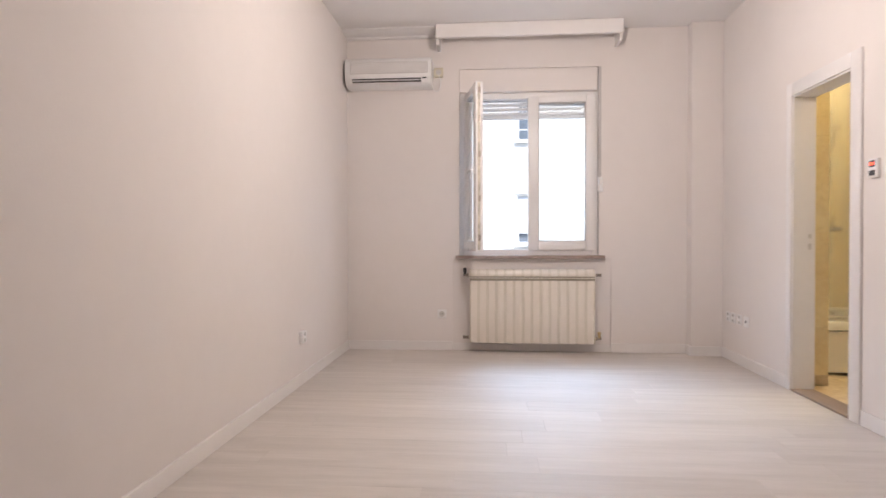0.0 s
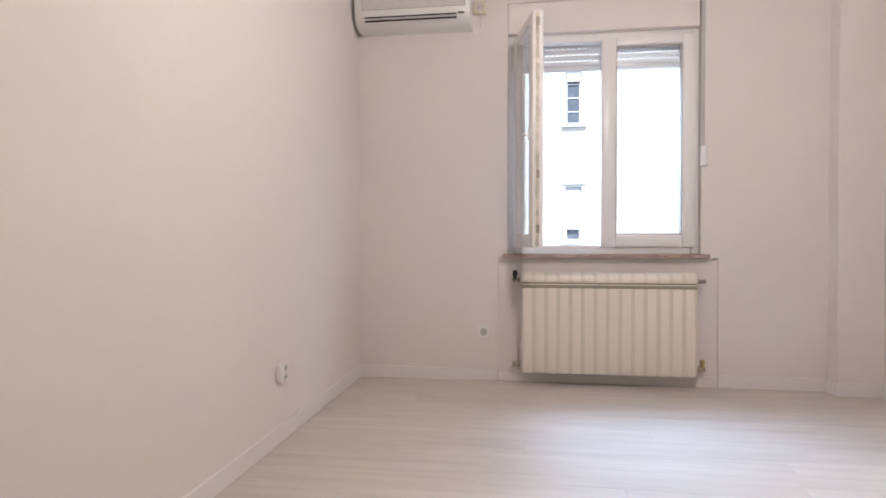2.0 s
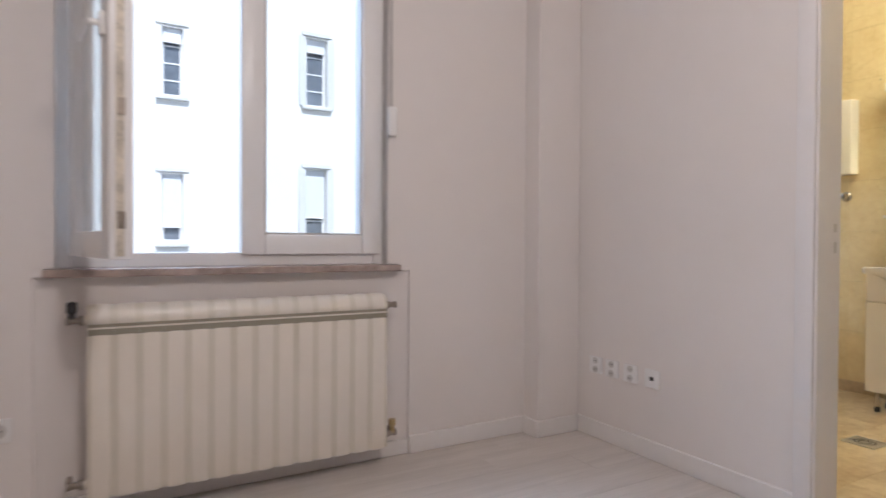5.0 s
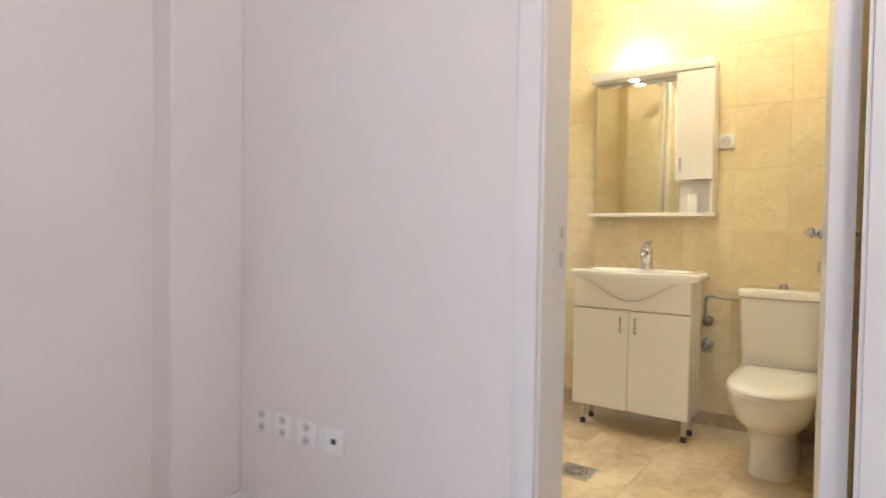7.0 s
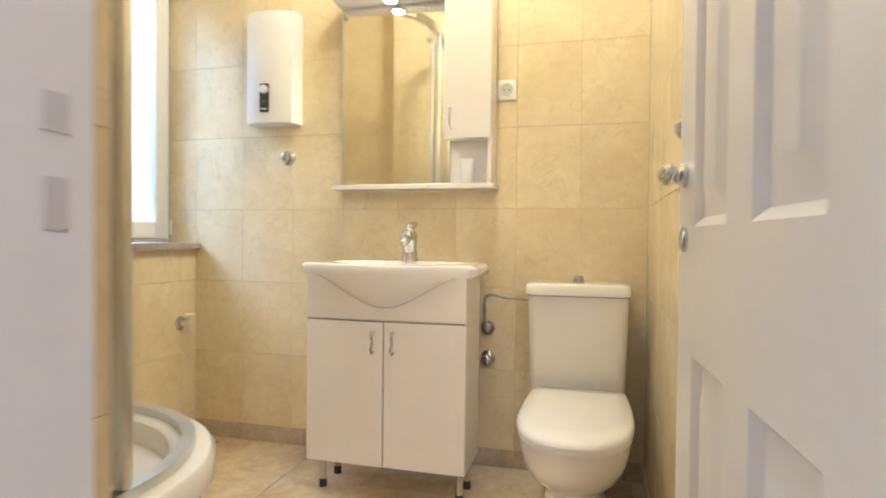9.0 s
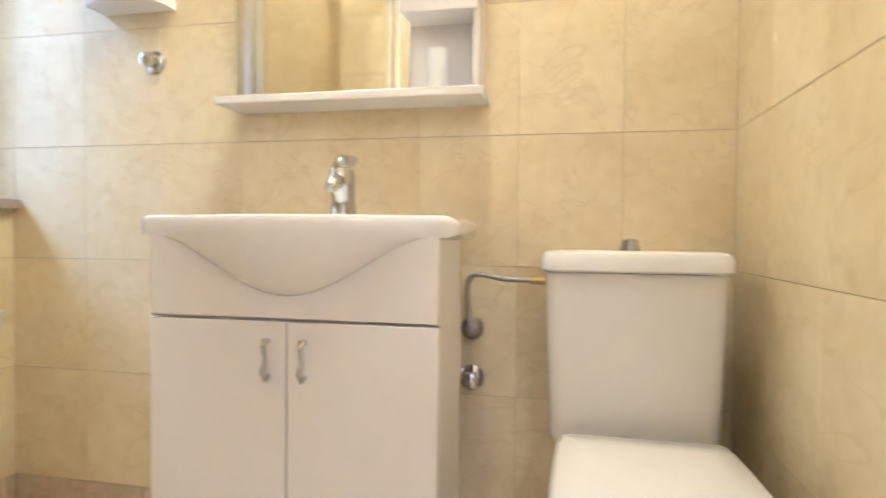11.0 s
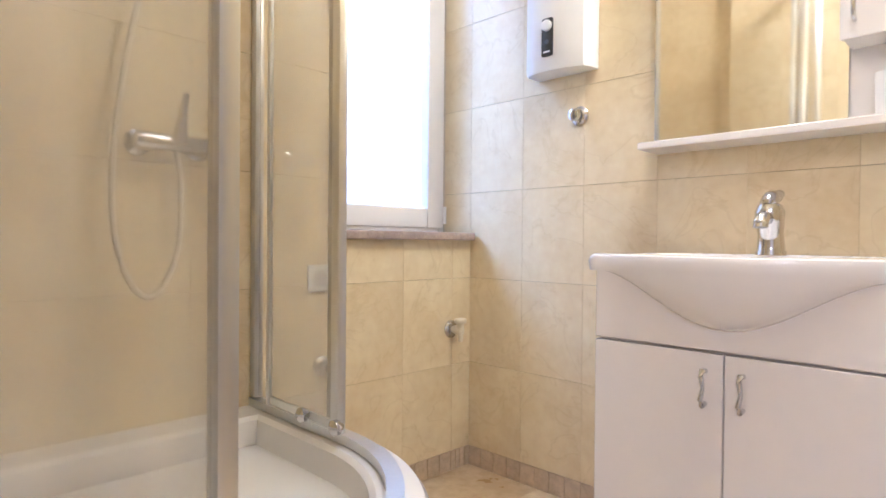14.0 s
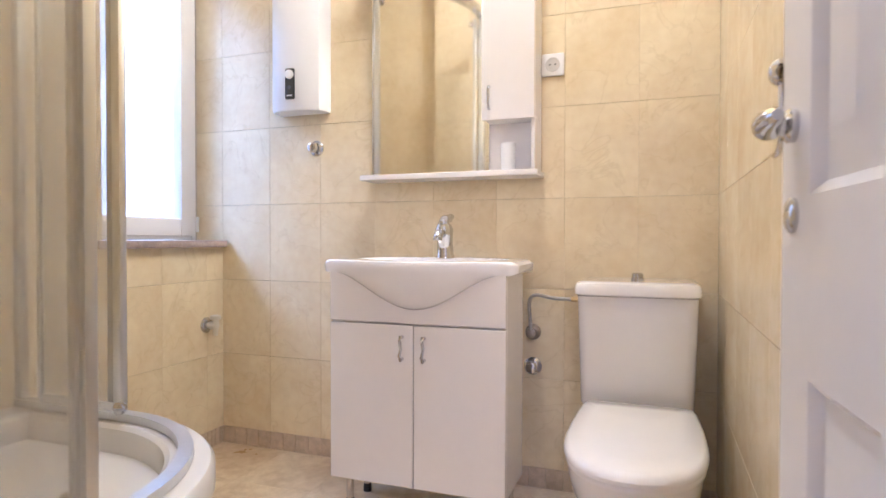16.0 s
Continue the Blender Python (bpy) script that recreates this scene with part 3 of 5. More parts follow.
def radiator():
    n, pitch = 14, 0.08
    r = thing("radiator", "cream enamelled aluminium sectional radiator under the window", "radiator", (1.714, 5.93, 0.09))
    H = 0.672
    x0 = -n * pitch / 2
    for i in range(n):
        cx = x0 + pitch * (i + 0.5)
        bm = bmesh.new()
        hw, hh = pitch / 2 - 0.0125, pitch / 2 - 0.0125
        # front plate
        add_box(bm, (cx - hw, -0.05, 0.0), (cx + hw, -0.042, H - 0.104), 0.003, 2)
        full = pitch / 2 - 0.0004
        add_box(bm, (cx - full, -0.0495, H - 0.083), (cx + full, -0.041, H - 0.077))
        # rounded head with grille slit
        rings, low = [], []
        for y, z in ((-0.05, H - 0.06), (-0.05, H - 0.045), (-0.042, H - 0.02), (-0.022, H - 0.004), (0.0, H), (0.035, H - 0.002), (0.045, H - 0.02)):
            rings.append([(cx - hh, y, z), (cx + hh, y, z), (cx + hh, y + 0.004, z - 0.006), (cx - hh, y + 0.004, z - 0.006)])
            low.append([(cx - full, y + 0.0015, z - 0.002), (cx + full, y + 0.0015, z - 0.002), (cx + full, y + 0.0035, z - 0.0055), (cx - full, y + 0.0035, z - 0.0055)])
        loft(rings, bm=bm)
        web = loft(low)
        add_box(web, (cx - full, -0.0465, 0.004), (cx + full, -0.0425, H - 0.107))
        add_box(bm, (cx - 0.012, -0.042, 0.012), (cx + 0.012, 0.04, H - 0.11), 0.004)
        add_box(bm, (cx - hw, 0.02, 0.02), (cx + hw, 0.026, H - 0.02))
        part("section", bm, M_RAD, r)
        # shallow recess: shade between the plates comes from the web's greyer colour
        part("web", web, M_RADWEB, r, "recessed web, painted greyer for the shade between the plates")
        # olive backing strip: the slot's shade is put into its colour
        part("grille_shade", boxed(((cx - pitch / 2 + 0.0004, -0.0455, H - 0.106), (cx + pitch / 2 - 0.0004, -0.0405, H - 0.060))), M_OLIVE, r, "olive-grey strip painting the shade of the top grille slot")
    for z in (0.045, H - 0.055):
        part("header_pipe", tube([(x0 - 0.012, 0, z), (-x0 + 0.012, 0, z)], 0.017, 14), M_RAD, r)
    for sx, z, nm in ((-1, 0.045, "foot_valve"), (1, 0.045, "foot_valve"), (-1, H - 0.055, "radiator_valve"), (1, H - 0.055, "air_vent")):
        x = sx * (-x0 + 0.012)
        v = part(nm, disc_along((x, 0, z), (sx, 0, 0), [(0, 0.016), (0.012, 0.019), (0.014, 0.012), (0.04, 0.012), (0.042, 0.015), (0.05, 0.015)], 12), M_RUST, r, "worn brown-grey radiator valve")
        if nm != "air_vent":
            part("pipe", tube([(x + sx * 0.04, 0, z), (x + sx * 0.045, 0.03, z), (x + sx * 0.045, 0.081, z)], 0.010, 10), M_RUST, v)
        if nm == "radiator_valve":
            part("valve_cap", disc_along((x + sx * 0.034, 0, z), (0, 0, 1), [(0.0, 0.011), (0.025, 0.011), (0.03, 0.017), (0.06, 0.016), (0.066, 0.01)], 12), M_DARK, v)
        if nm == "foot_valve" and sx == 1:
            part("valve_cap", disc_along((x + sx * 0.034, 0, z), (0, 0, 1), [(0.0, 0.012), (0.03, 0.012), (0.034, 0.016), (0.06, 0.016)], 12), M_BRASS, v)
    for x in (-0.36, 0.36):
        for z in (H - 0.09, 0.05):
            part("bracket", boxed(((x - 0.01, 0.0, z), (x + 0.01, 0.081, z + 0.01))), M_GREYP, r)
    return r


radiator()


def air_conditioner():
    W, D, H = 0.785, 0.205, 0.285
    a = thing("air_conditioner", "white wall-mounted split air conditioner indoor unit", "air conditioner", (0.42, 5.999, 2.424))
    a.scale.z = 0.88
    prof = [(0, 0), (-0.10, 0.0), (-0.165, 0.02), (-0.195, 0.06), (-D, 0.10), (-D, 0.24), (-0.19, 0.27), (-0.16, H), (0, H)]
    bm = loft([[(x, y * s, z0 * s + (1 - s) * 0.14) for y, z0 in prof] for x, s in ((-W / 2, 0.97), (-W / 2 + 0.012, 1), (W / 2 - 0.012, 1), (W / 2, 0.97))])
    part("body", bm, M_PLASTIC, a)
    part("front_grille", boxed(((-W / 2 + 0.05, -D - 0.006, 0.115), (W / 2 - 0.03, -D + 0.002, 0.235)), bevel=0.003), M_GREYP, a, "pale grey front intake panel")
    for k in range(12):
        z = 0.122 + k * 0.0095
        part("grille_slat", boxed(((-W / 2 + 0.055, -D - 0.008, z), (W / 2 - 0.035, -D - 0.005, z + 0.004))), M_PLASTIC, a)
    for y, z in ((-0.199, 0.058), (-0.187, 0.034)):
        bm = boxed(((-W / 2 + 0.07, -0.005, -0.0085), (W / 2 - 0.09, 0.002, 0.0085)))
        bm.transform(Matrix.Translation((0, y, z)) @ Matrix.Rotation(radians(-25), 4, "X"))
        part("outlet_slot", bm, M_DARK, a, "dark air outlet slot")
        bm = boxed(((-W / 2 + 0.07, -0.010, -0.001), (W / 2 - 0.09, 0.0, 0.002)))
        bm.transform(Matrix.Translation((0, y, z - 0.0115)) @ Matrix.Rotation(radians(-25), 4, "X"))
        part("louvre", bm, M_PLASTIC, a)
    part("indicator", boxed(((W / 2 - 0.08, -D - 0.002, 0.062), (W / 2 - 0.04, -0.19, 0.072))), M_DARK, a)
    return a


air_conditioner()


def socket_plate(name, label, at, rz, pins="round", size=0.082, m=None, depth=0.010):
    s = thing(name, label, "socket", at, "wall sockets", rz)
    part("plate", boxed(((-size / 2, -depth, -size / 2), (size / 2, 0, size / 2)), bevel=0.004, seg=2), m or M_PLASTIC, s)
    if pins == "round":
        part("insert", disc_along((0, -depth, 0), (0, -1, 0), [(-0.002, 0.026), (0.003, 0.026), (0.0032, 0.021), (0.001, 0.020)], 24), M_INSERT, s, "recessed round socket")
        for dx in (-0.0095, 0.0095):
            part("pin_hole", disc_along((dx, -depth - 0.001, 0), (0, -1, 0), [(0, 0.003), (0.0012, 0.003)], 8), M_DARK, s)
    elif pins == "double":
        for dz in (-0.022, 0.022):
            part("insert", disc_along((0, -depth, dz), (0, -1, 0), [(-0.002, 0.016), (0.003, 0.016), (0.0032, 0.013), (0.001, 0.012)], 20), M_INSERT, s, "recessed round socket")
            for dx in (-0.006, 0.006):
                part("pin_hole", disc_along((dx, -depth - 0.001, dz), (0, -1, 0), [(0, 0.0026), (0.0012, 0.0026)], 8), M_DARK, s)
    else:
        part("jack", boxed(((-0.012, -depth - 0.003, -0.008), (0.012, -depth + 0.001, 0.010)), bevel=0.002), M_DARK, s, "dark data socket")
    return s


socket_plate("wall_socket", "white double power socket low on the wall", (0.0, 4.614, 0.337), 90, "double", 0.085, depth=0.028)
socket_plate("wall_socket", "white power socket beside the radiator niche", (0.891, 6.0, 0.339), 0)
socket_plate("wall_socket", "cream power socket beside the air conditioner", (0.865, 6.0, 2.575), 0, "round", 0.085, M_CREAM, 0.03)
for y, k in ((5.752, "double"), (5.643, "double"), (5.523, "double"), (5.395, "jack")):
    socket_plate("wall_socket", "white low wall socket in a row" if k != "jack" else "white data outlet at the end of a row", (RX, y, 0.368), -90, k, 0.085)
cable = thing("power_cable", "thin white cable looping from air conditioner to socket", "cable", (0.865, 5.985, 2.55))
part("cord", tube(smooth_path([(0.0, -0.03, 0.0), (0.02, -0.035, -0.05), (0.018, -0.025, -0.11), (-0.01, -0.015, -0.15), (-0.04, -0.012, -0.14), (-0.058, -0.012, -0.10)]), 0.0035, 8), M_PLASTIC, cable)

thermo = thing("thermostat", "small white wall thermostat with red digits", "thermostat", (RX, 3.83, 1.40), rz=-90)
part("housing", boxed(((-0.04, -0.02, -0.05), (0.04, 0, 0.05)), bevel=0.004, seg=2), M_PLASTIC, thermo)
part("display", boxed(((-0.024, -0.022, 0.005), (0.024, -0.0195, 0.04)), bevel=0.001), M_DARK, thermo, "dark display window")
for dx in (-0.015, -0.003, 0.009):
    part("digit", boxed(((dx, -0.0235, 0.016), (dx + 0.007, -0.0222, 0.03))), M_LED, thermo, "glowing red digit")
part("button_strip", boxed(((-0.024, -0.022, -0.04), (0.024, -0.0195, -0.012)), bevel=0.001), M_DARK, thermo)

# unseen pendant, added as a body for the living room's fill light
cl = thing("added_pendant", "unseen opal globe pendant, added to carry the room's fill light", "lamp", (1.74, 3.7, CEIL))
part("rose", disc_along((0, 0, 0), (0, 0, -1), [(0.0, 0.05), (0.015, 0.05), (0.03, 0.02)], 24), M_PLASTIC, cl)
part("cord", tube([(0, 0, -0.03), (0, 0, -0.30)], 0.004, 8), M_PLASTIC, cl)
part("globe", disc_along((0, 0, -0.29), (0, 0, -1), [(0.0, 0.03), (0.01, 0.06), (0.04, 0.10), (0.09, 0.12), (0.14, 0.10), (0.17, 0.06), (0.18, 0.01)], 28), M_LAMPGLASS, cl, "glowing opal globe of the added pendant")

# ---- bathroom things ----


def bath_window():
    x0, x1, z0, z1 = BWIN
    x1 = 5.533
    y0, y1 = 6.275, 6.345
    w = structure("window_2", boxed(((x0, y0 + 0.01, z0 + 0.02), (x0 + 0.05, y1, z1)), ((x1 - 0.03, y0 + 0.01, z0 + 0.02), (x1, y1, z1)), ((x0 + 0.05, y0 + 0.01, z1 - 0.05), (x1 - 0.03, y1, z1)), ((x0 + 0.05, y0 + 0.01, z0 + 0.02), (x1 - 0.03, y1, z0 + 0.045)), bevel=0.004), M_PVC, "white plastic bathroom window, closed")
    a, b, c, d = x0 + 0.035, x1 - 0.014, z0 + 0.035, z1 - 0.035
    leaf = part("window_leaf", boxed(((a, y0, c), (a + 0.075, y1 - 0.02, d)), ((b - 0.085, y0, c), (b, y1 - 0.02, d)), ((a + 0.075, y0, d - 0.08), (b - 0.085, y1 - 0.02, d)), ((a + 0.075, y0, c), (b - 0.085, y1 - 0.02, c + 0.08)), bevel=0.008, seg=2), M_PVC, w)
    p = part("pane", boxed(((a + 0.07, y0 + 0.03, c + 0.075), (b - 0.08, y0 + 0.034, d - 0.075))), M_GLASS, leaf, "clear window glass")
    p.visible_shadow = False
    for z in (c + 0.02, d - 0.09):
        part("hinge", tube([(b + 0.004, y0 - 0.006, z), (b + 0.004, y0 - 0.006, z + 0.07)], 0.007, 10), M_PLASTIC, leaf)
    part("sill_inner", boxed(((x0 - 0.04, BY1 - 0.035, z0 - 0.012), (5.535, y0 + 0.01, z0 + 0.018)), bevel=0.005, seg=2), M_STONE, w, "brownish stone bathroom window sill")
    part("sill_outer", boxed(((x0, y1, z0 - 0.01), (5.55, 6.5, z0 + 0.01))), M_SHUT, w)
    return w


bath_window()


def vanity():
    v = thing("vanity_cabinet", "white lacquered washbasin cabinet with two doors on chrome legs", "cabinet", (5.32, 5.021, 0))
    x0, x1 = 5.118 - 5.32, 5.338 - 5.32
    y0, y1 = 4.719 - 5.021, 5.323 - 5.021
    part("body", boxed(((x0, y0, 0.125), (x1, y1, 0.812)), bevel=0.002), M_LACQ, v)
    part("apron_panel", boxed(((x0 - 0.018, y0, 0.654), (x0 - 0.001, y1, 0.82)), bevel=0.002), M_LACQ, v)
    for a, b, hy in ((y0, -0.0015, -0.038), (0.0015, y1, 0.038)):
        d = part("door", boxed(((x0 - 0.018, a, 0.125), (x0 - 0.001, b, 0.648)), bevel=0.002), M_LACQ, v)
        X = x0 - 0.018
        part("handle", tube([(X, hy, 0.610), (X - 0.016, hy, 0.612), (X - 0.022, hy, 0.60), (X - 0.020, hy - 0.003, 0.575), (X - 0.022, hy + 0.002, 0.55), (X - 0.016, hy, 0.538), (X, hy, 0.54)], [0.006, 0.006, 0.0055, 0.004, 0.0055, 0.006, 0.006], 10), M_CHROME, d, "chrome bow handle")
    for lx in (x0 + 0.055, x1 - 0.035):
        for ly in (y0 + 0.035, y1 - 0.035):
            l = part("leg", tube([(lx, ly, 0.03), (lx, ly, 0.125)], 0.013, 14), M_CHROME, v, "chrome leg")
            part("foot", disc_along((lx, ly, 0), (0, 0, 1), [(0, 0.015), (0.018, 0.015), (0.03, 0.0135)], 14), M_DARK, l, "black plastic foot")
    return v


vanity()


def basin():
    b = thing("washbasin", "white ceramic washbasin with bulging front on the cabinet", "washbasin", (5.541, 5.021, 0.80))
    W = 0.335
    N, K = 61, 22
    def depth(u):
        return 0.445 + 0.075 * max(0.0, math.cos(u * math.pi / 2 / 0.86)) ** 1.3 if abs(u) < 0.86 else 0.445
    def belly(u):
        return 0.116 * max(0.0, math.cos(min(1, abs(u) / 0.84) * math.pi / 2)) ** 1.6
    top = 0.052
    rings = []
    for i in range(N):
        u = -1 + 2 * i / (N - 1)
        y, d, bl = u * W, depth(u), belly(u)
        # the ends run back less far than the middle
        bk = 0.20 * max(0.0, (abs(u) - 0.62) / 0.38) ** 1.5
        ring = [(-bk, y, 0.008)]
        for k in range(K + 1):
            s = k / K
            x = -bk - s * (d - 0.012 - bk)
            r = math.sqrt((u / 0.80) ** 2 + ((s - 0.56) / 0.36) ** 2)
            dip = 0.115 * max(0.0, 1 - r ** 3) if r < 1 else 0.0
            ring.append((x, y, top + 0.004 * (s > 0.05) - dip))
        ring += [(-d + 0.004, y, top + 0.0), (-d, y, top - 0.010), (-d + 0.004, y, 0.022)]
        for k in range(1, 6):
            s = k / 5
            ring.append((-d + 0.004 + (d - 0.448) * s ** 1.4 + 0.004 * s, y, 0.022 - 0.008 - bl * (1 - (1 - s) ** 1.6)))
        e = max(0.0, (abs(u) - 0.92) / 0.08) ** 2
        rings.append([(x * (1 - 0.05 * e), yy, 0.03 + (z - 0.03) * (1 - 0.45 * e)) for x, yy, z in ring])
    part("bowl", loft(rings), M_CERAMIC, b)
    part("waste", disc_along((-0.24, 0, -0.056), (0, 0, 1), [(0, 0.03), (0.004, 0.03), (0.006, 0.022), (0.009, 0.018)], 22), M_CHROME, b, "chrome waste plug")
    part("overflow_ring", disc_along((-0.135, 0, 0.0), (-0.9, 0, 0.45), [(-0.002, 0.014), (0.003, 0.014), (0.004, 0.009), (0.001, 0.008)], 18), M_CHROME, b, "chrome overflow ring")
    return b


basin()


def tap():
    t = thing("basin_tap", "chrome single-lever basin mixer tap", "tap", (5.40, 5.02, 0.855))
    part("body", tube([(0, 0, 0), (0, 0, 0.008), (-0.001, 0, 0.012), (-0.004, 0, 0.05), (-0.012, 0, 0.085), (-0.014, 0, 0.105), (-0.014, 0, 0.122), (-0.013, 0, 0.132)], [0.034, 0.034, 0.031, 0.028, 0.031, 0.033, 0.026, 0.007], 24), M_CHROME, t)
    part("spout", tube(smooth_path([(-0.008, 0, 0.072), (-0.035, 0, 0.088), (-0.06, 0, 0.09), (-0.078, 0, 0.080), (-0.082, 0, 0.066)], 4), 0.0165, 16), M_CHROME, t)
    part("lever", tube(smooth_path([(-0.03, 0, 0.118), (-0.012, 0, 0.136), (0.015, 0, 0.143), (0.045, 0, 0.147), (0.068, 0, 0.155)], 3), [0.013] + [0.019] * 4 + [0.016] * 4 + [0.012] * 3 + [0.007], 14), M_CHROME, t)
    return t


tap()


def mirror_cabinet():
    m = thing("mirror_cabinet", "white bathroom mirror cabinet with lit canopy and shelf", "mirror cabinet", (5.54, 5.016, 1.15))
    yl, yr, ym = 0.352, -0.320, -0.131
    part("back_panel", boxed(((-0.016, yr, 0.022), (-0.001, yl, 0.784)), bevel=0.001), M_LACQ, m)
    part("shelf", boxed(((-0.135, yr - 0.012, 0.0), (-0.001, yl + 0.008, 0.02)), bevel=0.003), M_LACQ, m)
    glass_bm = boxed(((-0.0025, -0.2405, -0.380), (0.0025, 0.2405, 0.380)), bevel=0.0012)
    glass_bm.transform(pose(-0.034, 0.1105, 0.402, 0, 0, 2.35))
    part("mirror_glass", glass_bm, M_MIRROR, m, "silvered mirror glass")
    part("cupboard", boxed(((-0.118, yr, 0.203), (-0.017, ym - 0.001, 0.784)), bevel=0.002), M_LACQ, m)
    d = part("door", boxed(((-0.136, yr, 0.198), (-0.120, ym + 0.001, 0.780)), bevel=0.002), M_LACQ, m)
    hy = -0.159
    part("handle", tube(smooth_path([(-0.136, hy, 0.315), (-0.150, hy, 0.313), (-0.157, hy, 0.297), (-0.155, hy, 0.277), (-0.157, hy, 0.257), (-0.150, hy, 0.239), (-0.136, hy, 0.237)], 3), 0.0048, 10), M_CHROME, d, "chrome bow handle")
    part("side_panel", boxed(((-0.12, yr, 0.02), (-0.017, yr + 0.014, 0.202)), bevel=0.001), M_LACQ, m)
    part("open_shelf_back", boxed(((-0.024, yr + 0.015, 0.022), (-0.0165, ym - 0.002, 0.202))), M_LACQ, m)
    part("canopy", boxed(((-0.140, yr + 0.002, 0.786), (-0.001, yl + 0.006, 0.836)), bevel=0.003, seg=2), M_LACQ, m, "white canopy board with a round spotlight")
    s = part("spotlight", disc_along((-0.095, 0.114, 0.786), (0, 0, -1), [(-0.004, 0.034), (0.003, 0.034), (0.006, 0.030), (0.004, 0.027)], 28), M_CHROME, m, "round chrome recessed spotlight")
    part("bulb", disc_along((-0.095, 0.114, 0.781), (0, 0, -1), [(0, 0.026), (0.003, 0.025), (0.005, 0.015)], 20), M_BULB, s, "glowing halogen bulb")
    part("switch", boxed(((-0.108, -0.022, 0.7835), (-0.082, 0.022, 0.7865)), bevel=0.001), M_INSERT, m, "small grey canopy switch")
    return m


mirror_cabinet()
beaker = thing("tooth_beaker", "white translucent plastic beaker on the cabinet shelf", "beaker", (5.455, 4.80, 1.170))
part("cup", disc_along((0, 0, 0), (0, 0, 1), [(0, 0.022), (0.003, 0.024), (0.05, 0.026), (0.098, 0.0275), (0.100, 0.0275), (0.100, 0.0255), (0.006, 0.022)], 24), M_PLASTIC, beaker)
warm = (1.0, 0.81, 0.42)
lamp("canopy_spot", "SPOT", look((5.445, 5.13, 1.924), (5.42, 5.13, 0.5)), 19, warm, 0.025, spot=140)
lamp("canopy_back_light", "POINT", pose(5.46, 5.13, 2.03), 3.8, warm, 0.02)


def water_heater():
    h = thing("water_heater", "white flat electric instantaneous water heater", "water heater", (5.542, 5.70, 1.452))
    W, H, D = 0.118, 0.49, 0.105
    prof = [(0, -W), (-0.045, -W), (-0.075, -W + 0.012), (-D + 0.008, -W + 0.06), (-D, -W + 0.12), (-D, W - 0.06), (-D + 0.012, W - 0.02), (-0.075, W), (0, W)]
    rings = []
    for z, s, dx in ((0, 0.93, 0.0), (0.012, 1, 0.0), (H - 0.012, 1, 0), (H, 0.95, 0)):
        rings.append([(x * s, y * (1 if s == 1 else 0.985), z) for x, y in prof])
    part("housing", loft(rings), M_PLASTIC, h)
    p = part("control_panel", boxed(((-D - 0.004, -0.01, 0.045), (-D + 0.002, 0.032, 0.17)), bevel=0.006, seg=2), M_DARK, h, "black control panel")
    part("knob", disc_along((-D - 0.003, 0.011, 0.145), (-1, 0, 0), [(0, 0.019), (0.01, 0.018), (0.013, 0.013)], 20), M_PLASTIC, p, "white rotary knob")
    part("lens", disc_along((-D - 0.003, 0.011, 0.092), (-1, 0, 0), [(0, 0.008), (0.003, 0.008), (0.0035, 0.005)], 14), M_DKGLASS, p)
    part("lettering_bar", boxed(((-D - 0.0052, -0.002, 0.057), (-D - 0.0042, 0.024, 0.062))), M_PLASTIC, p)
    return h


water_heater()


def wall_valve(label, at, rz, r=0.033, handle=True, name="wall_valve", m=None):
    v = thing(name, label, "valve", at, rz=rz)
    part("rosette", disc_along((0, 0, 0), (0, -1, 0), [(0, r), (0.004, r), (0.010, r * 0.8), (0.014, r * 0.5)], 24), m or M_CHROME, v)
    if handle:
        part("knob", disc_along((0, -0.014, 0), (0, -1, 0), [(0, 0.012), (0.012, 0.014), (0.016, 0.021), (0.032, 0.019), (0.036, 0.012)], 20), m or M_CHROME, v)
    return v


wall_valve("round chrome concealed stop valve on the tiles", (BX1, 5.65, 1.307), -90)
wall_valve("round chrome concealed stop valve beside the cabinet", (BX1, 4.724, 0.454), -90, 0.033)
ang = wall_valve("dull metal angle valve feeding the cistern", (BX1, 4.724, 0.581), -90, 0.029, True, "angle_valve", M_RUST)
hose = thing("cistern_hose", "braided steel hose from angle valve to cistern", "hose", (5.50, 4.724, 0.581))
part("hose", tube(smooth_path([(0, 0.0, 0.01), (0, 0.004, 0.06), (-0.003, 0.006, 0.11), (-0.006, -0.004, 0.135), (-0.01, -0.03, 0.142), (-0.02, -0.09, 0.133), (-0.03, -0.182, 0.133)]), 0.0065, 10), M_STEEL, hose)
part("nut", tube([(-0.028, -0.150, 0.133), (-0.031, -0.190, 0.133)], 0.011, 8), M_BRASS, hose, "brass nut")
wv = wall_valve("washing machine outlet with cream plastic hose tee", (5.435, BY1, 0.548), 0, 0.034, False, "wall_valve")
part("inlet", disc_along((0, -0.010, 0), (0, -1, 0), [(0, 0.013), (0.014, 0.013), (0.016, 0.017), (0.03, 0.017), (0.05, 0.014)], 18), M_CREAM, wv, "cream plastic inlet")
part("outlet", disc_along((0, -0.052, 0.026), (0, 0, -1), [(0, 0.013), (0.022, 0.014), (0.038, 0.014), (0.042, 0.011), (0.066, 0.010), (0.07, 0.007)], 18), M_CREAM, wv, "cream plastic hose outlet")
part("cap", disc_along((0, -0.052, 0.027), (0, 0, 1), [(0, 0.021), (0.004, 0.023), (0.014, 0.023), (0.018, 0.019)], 18), M_CREAM, wv, "ribbed cream cap")
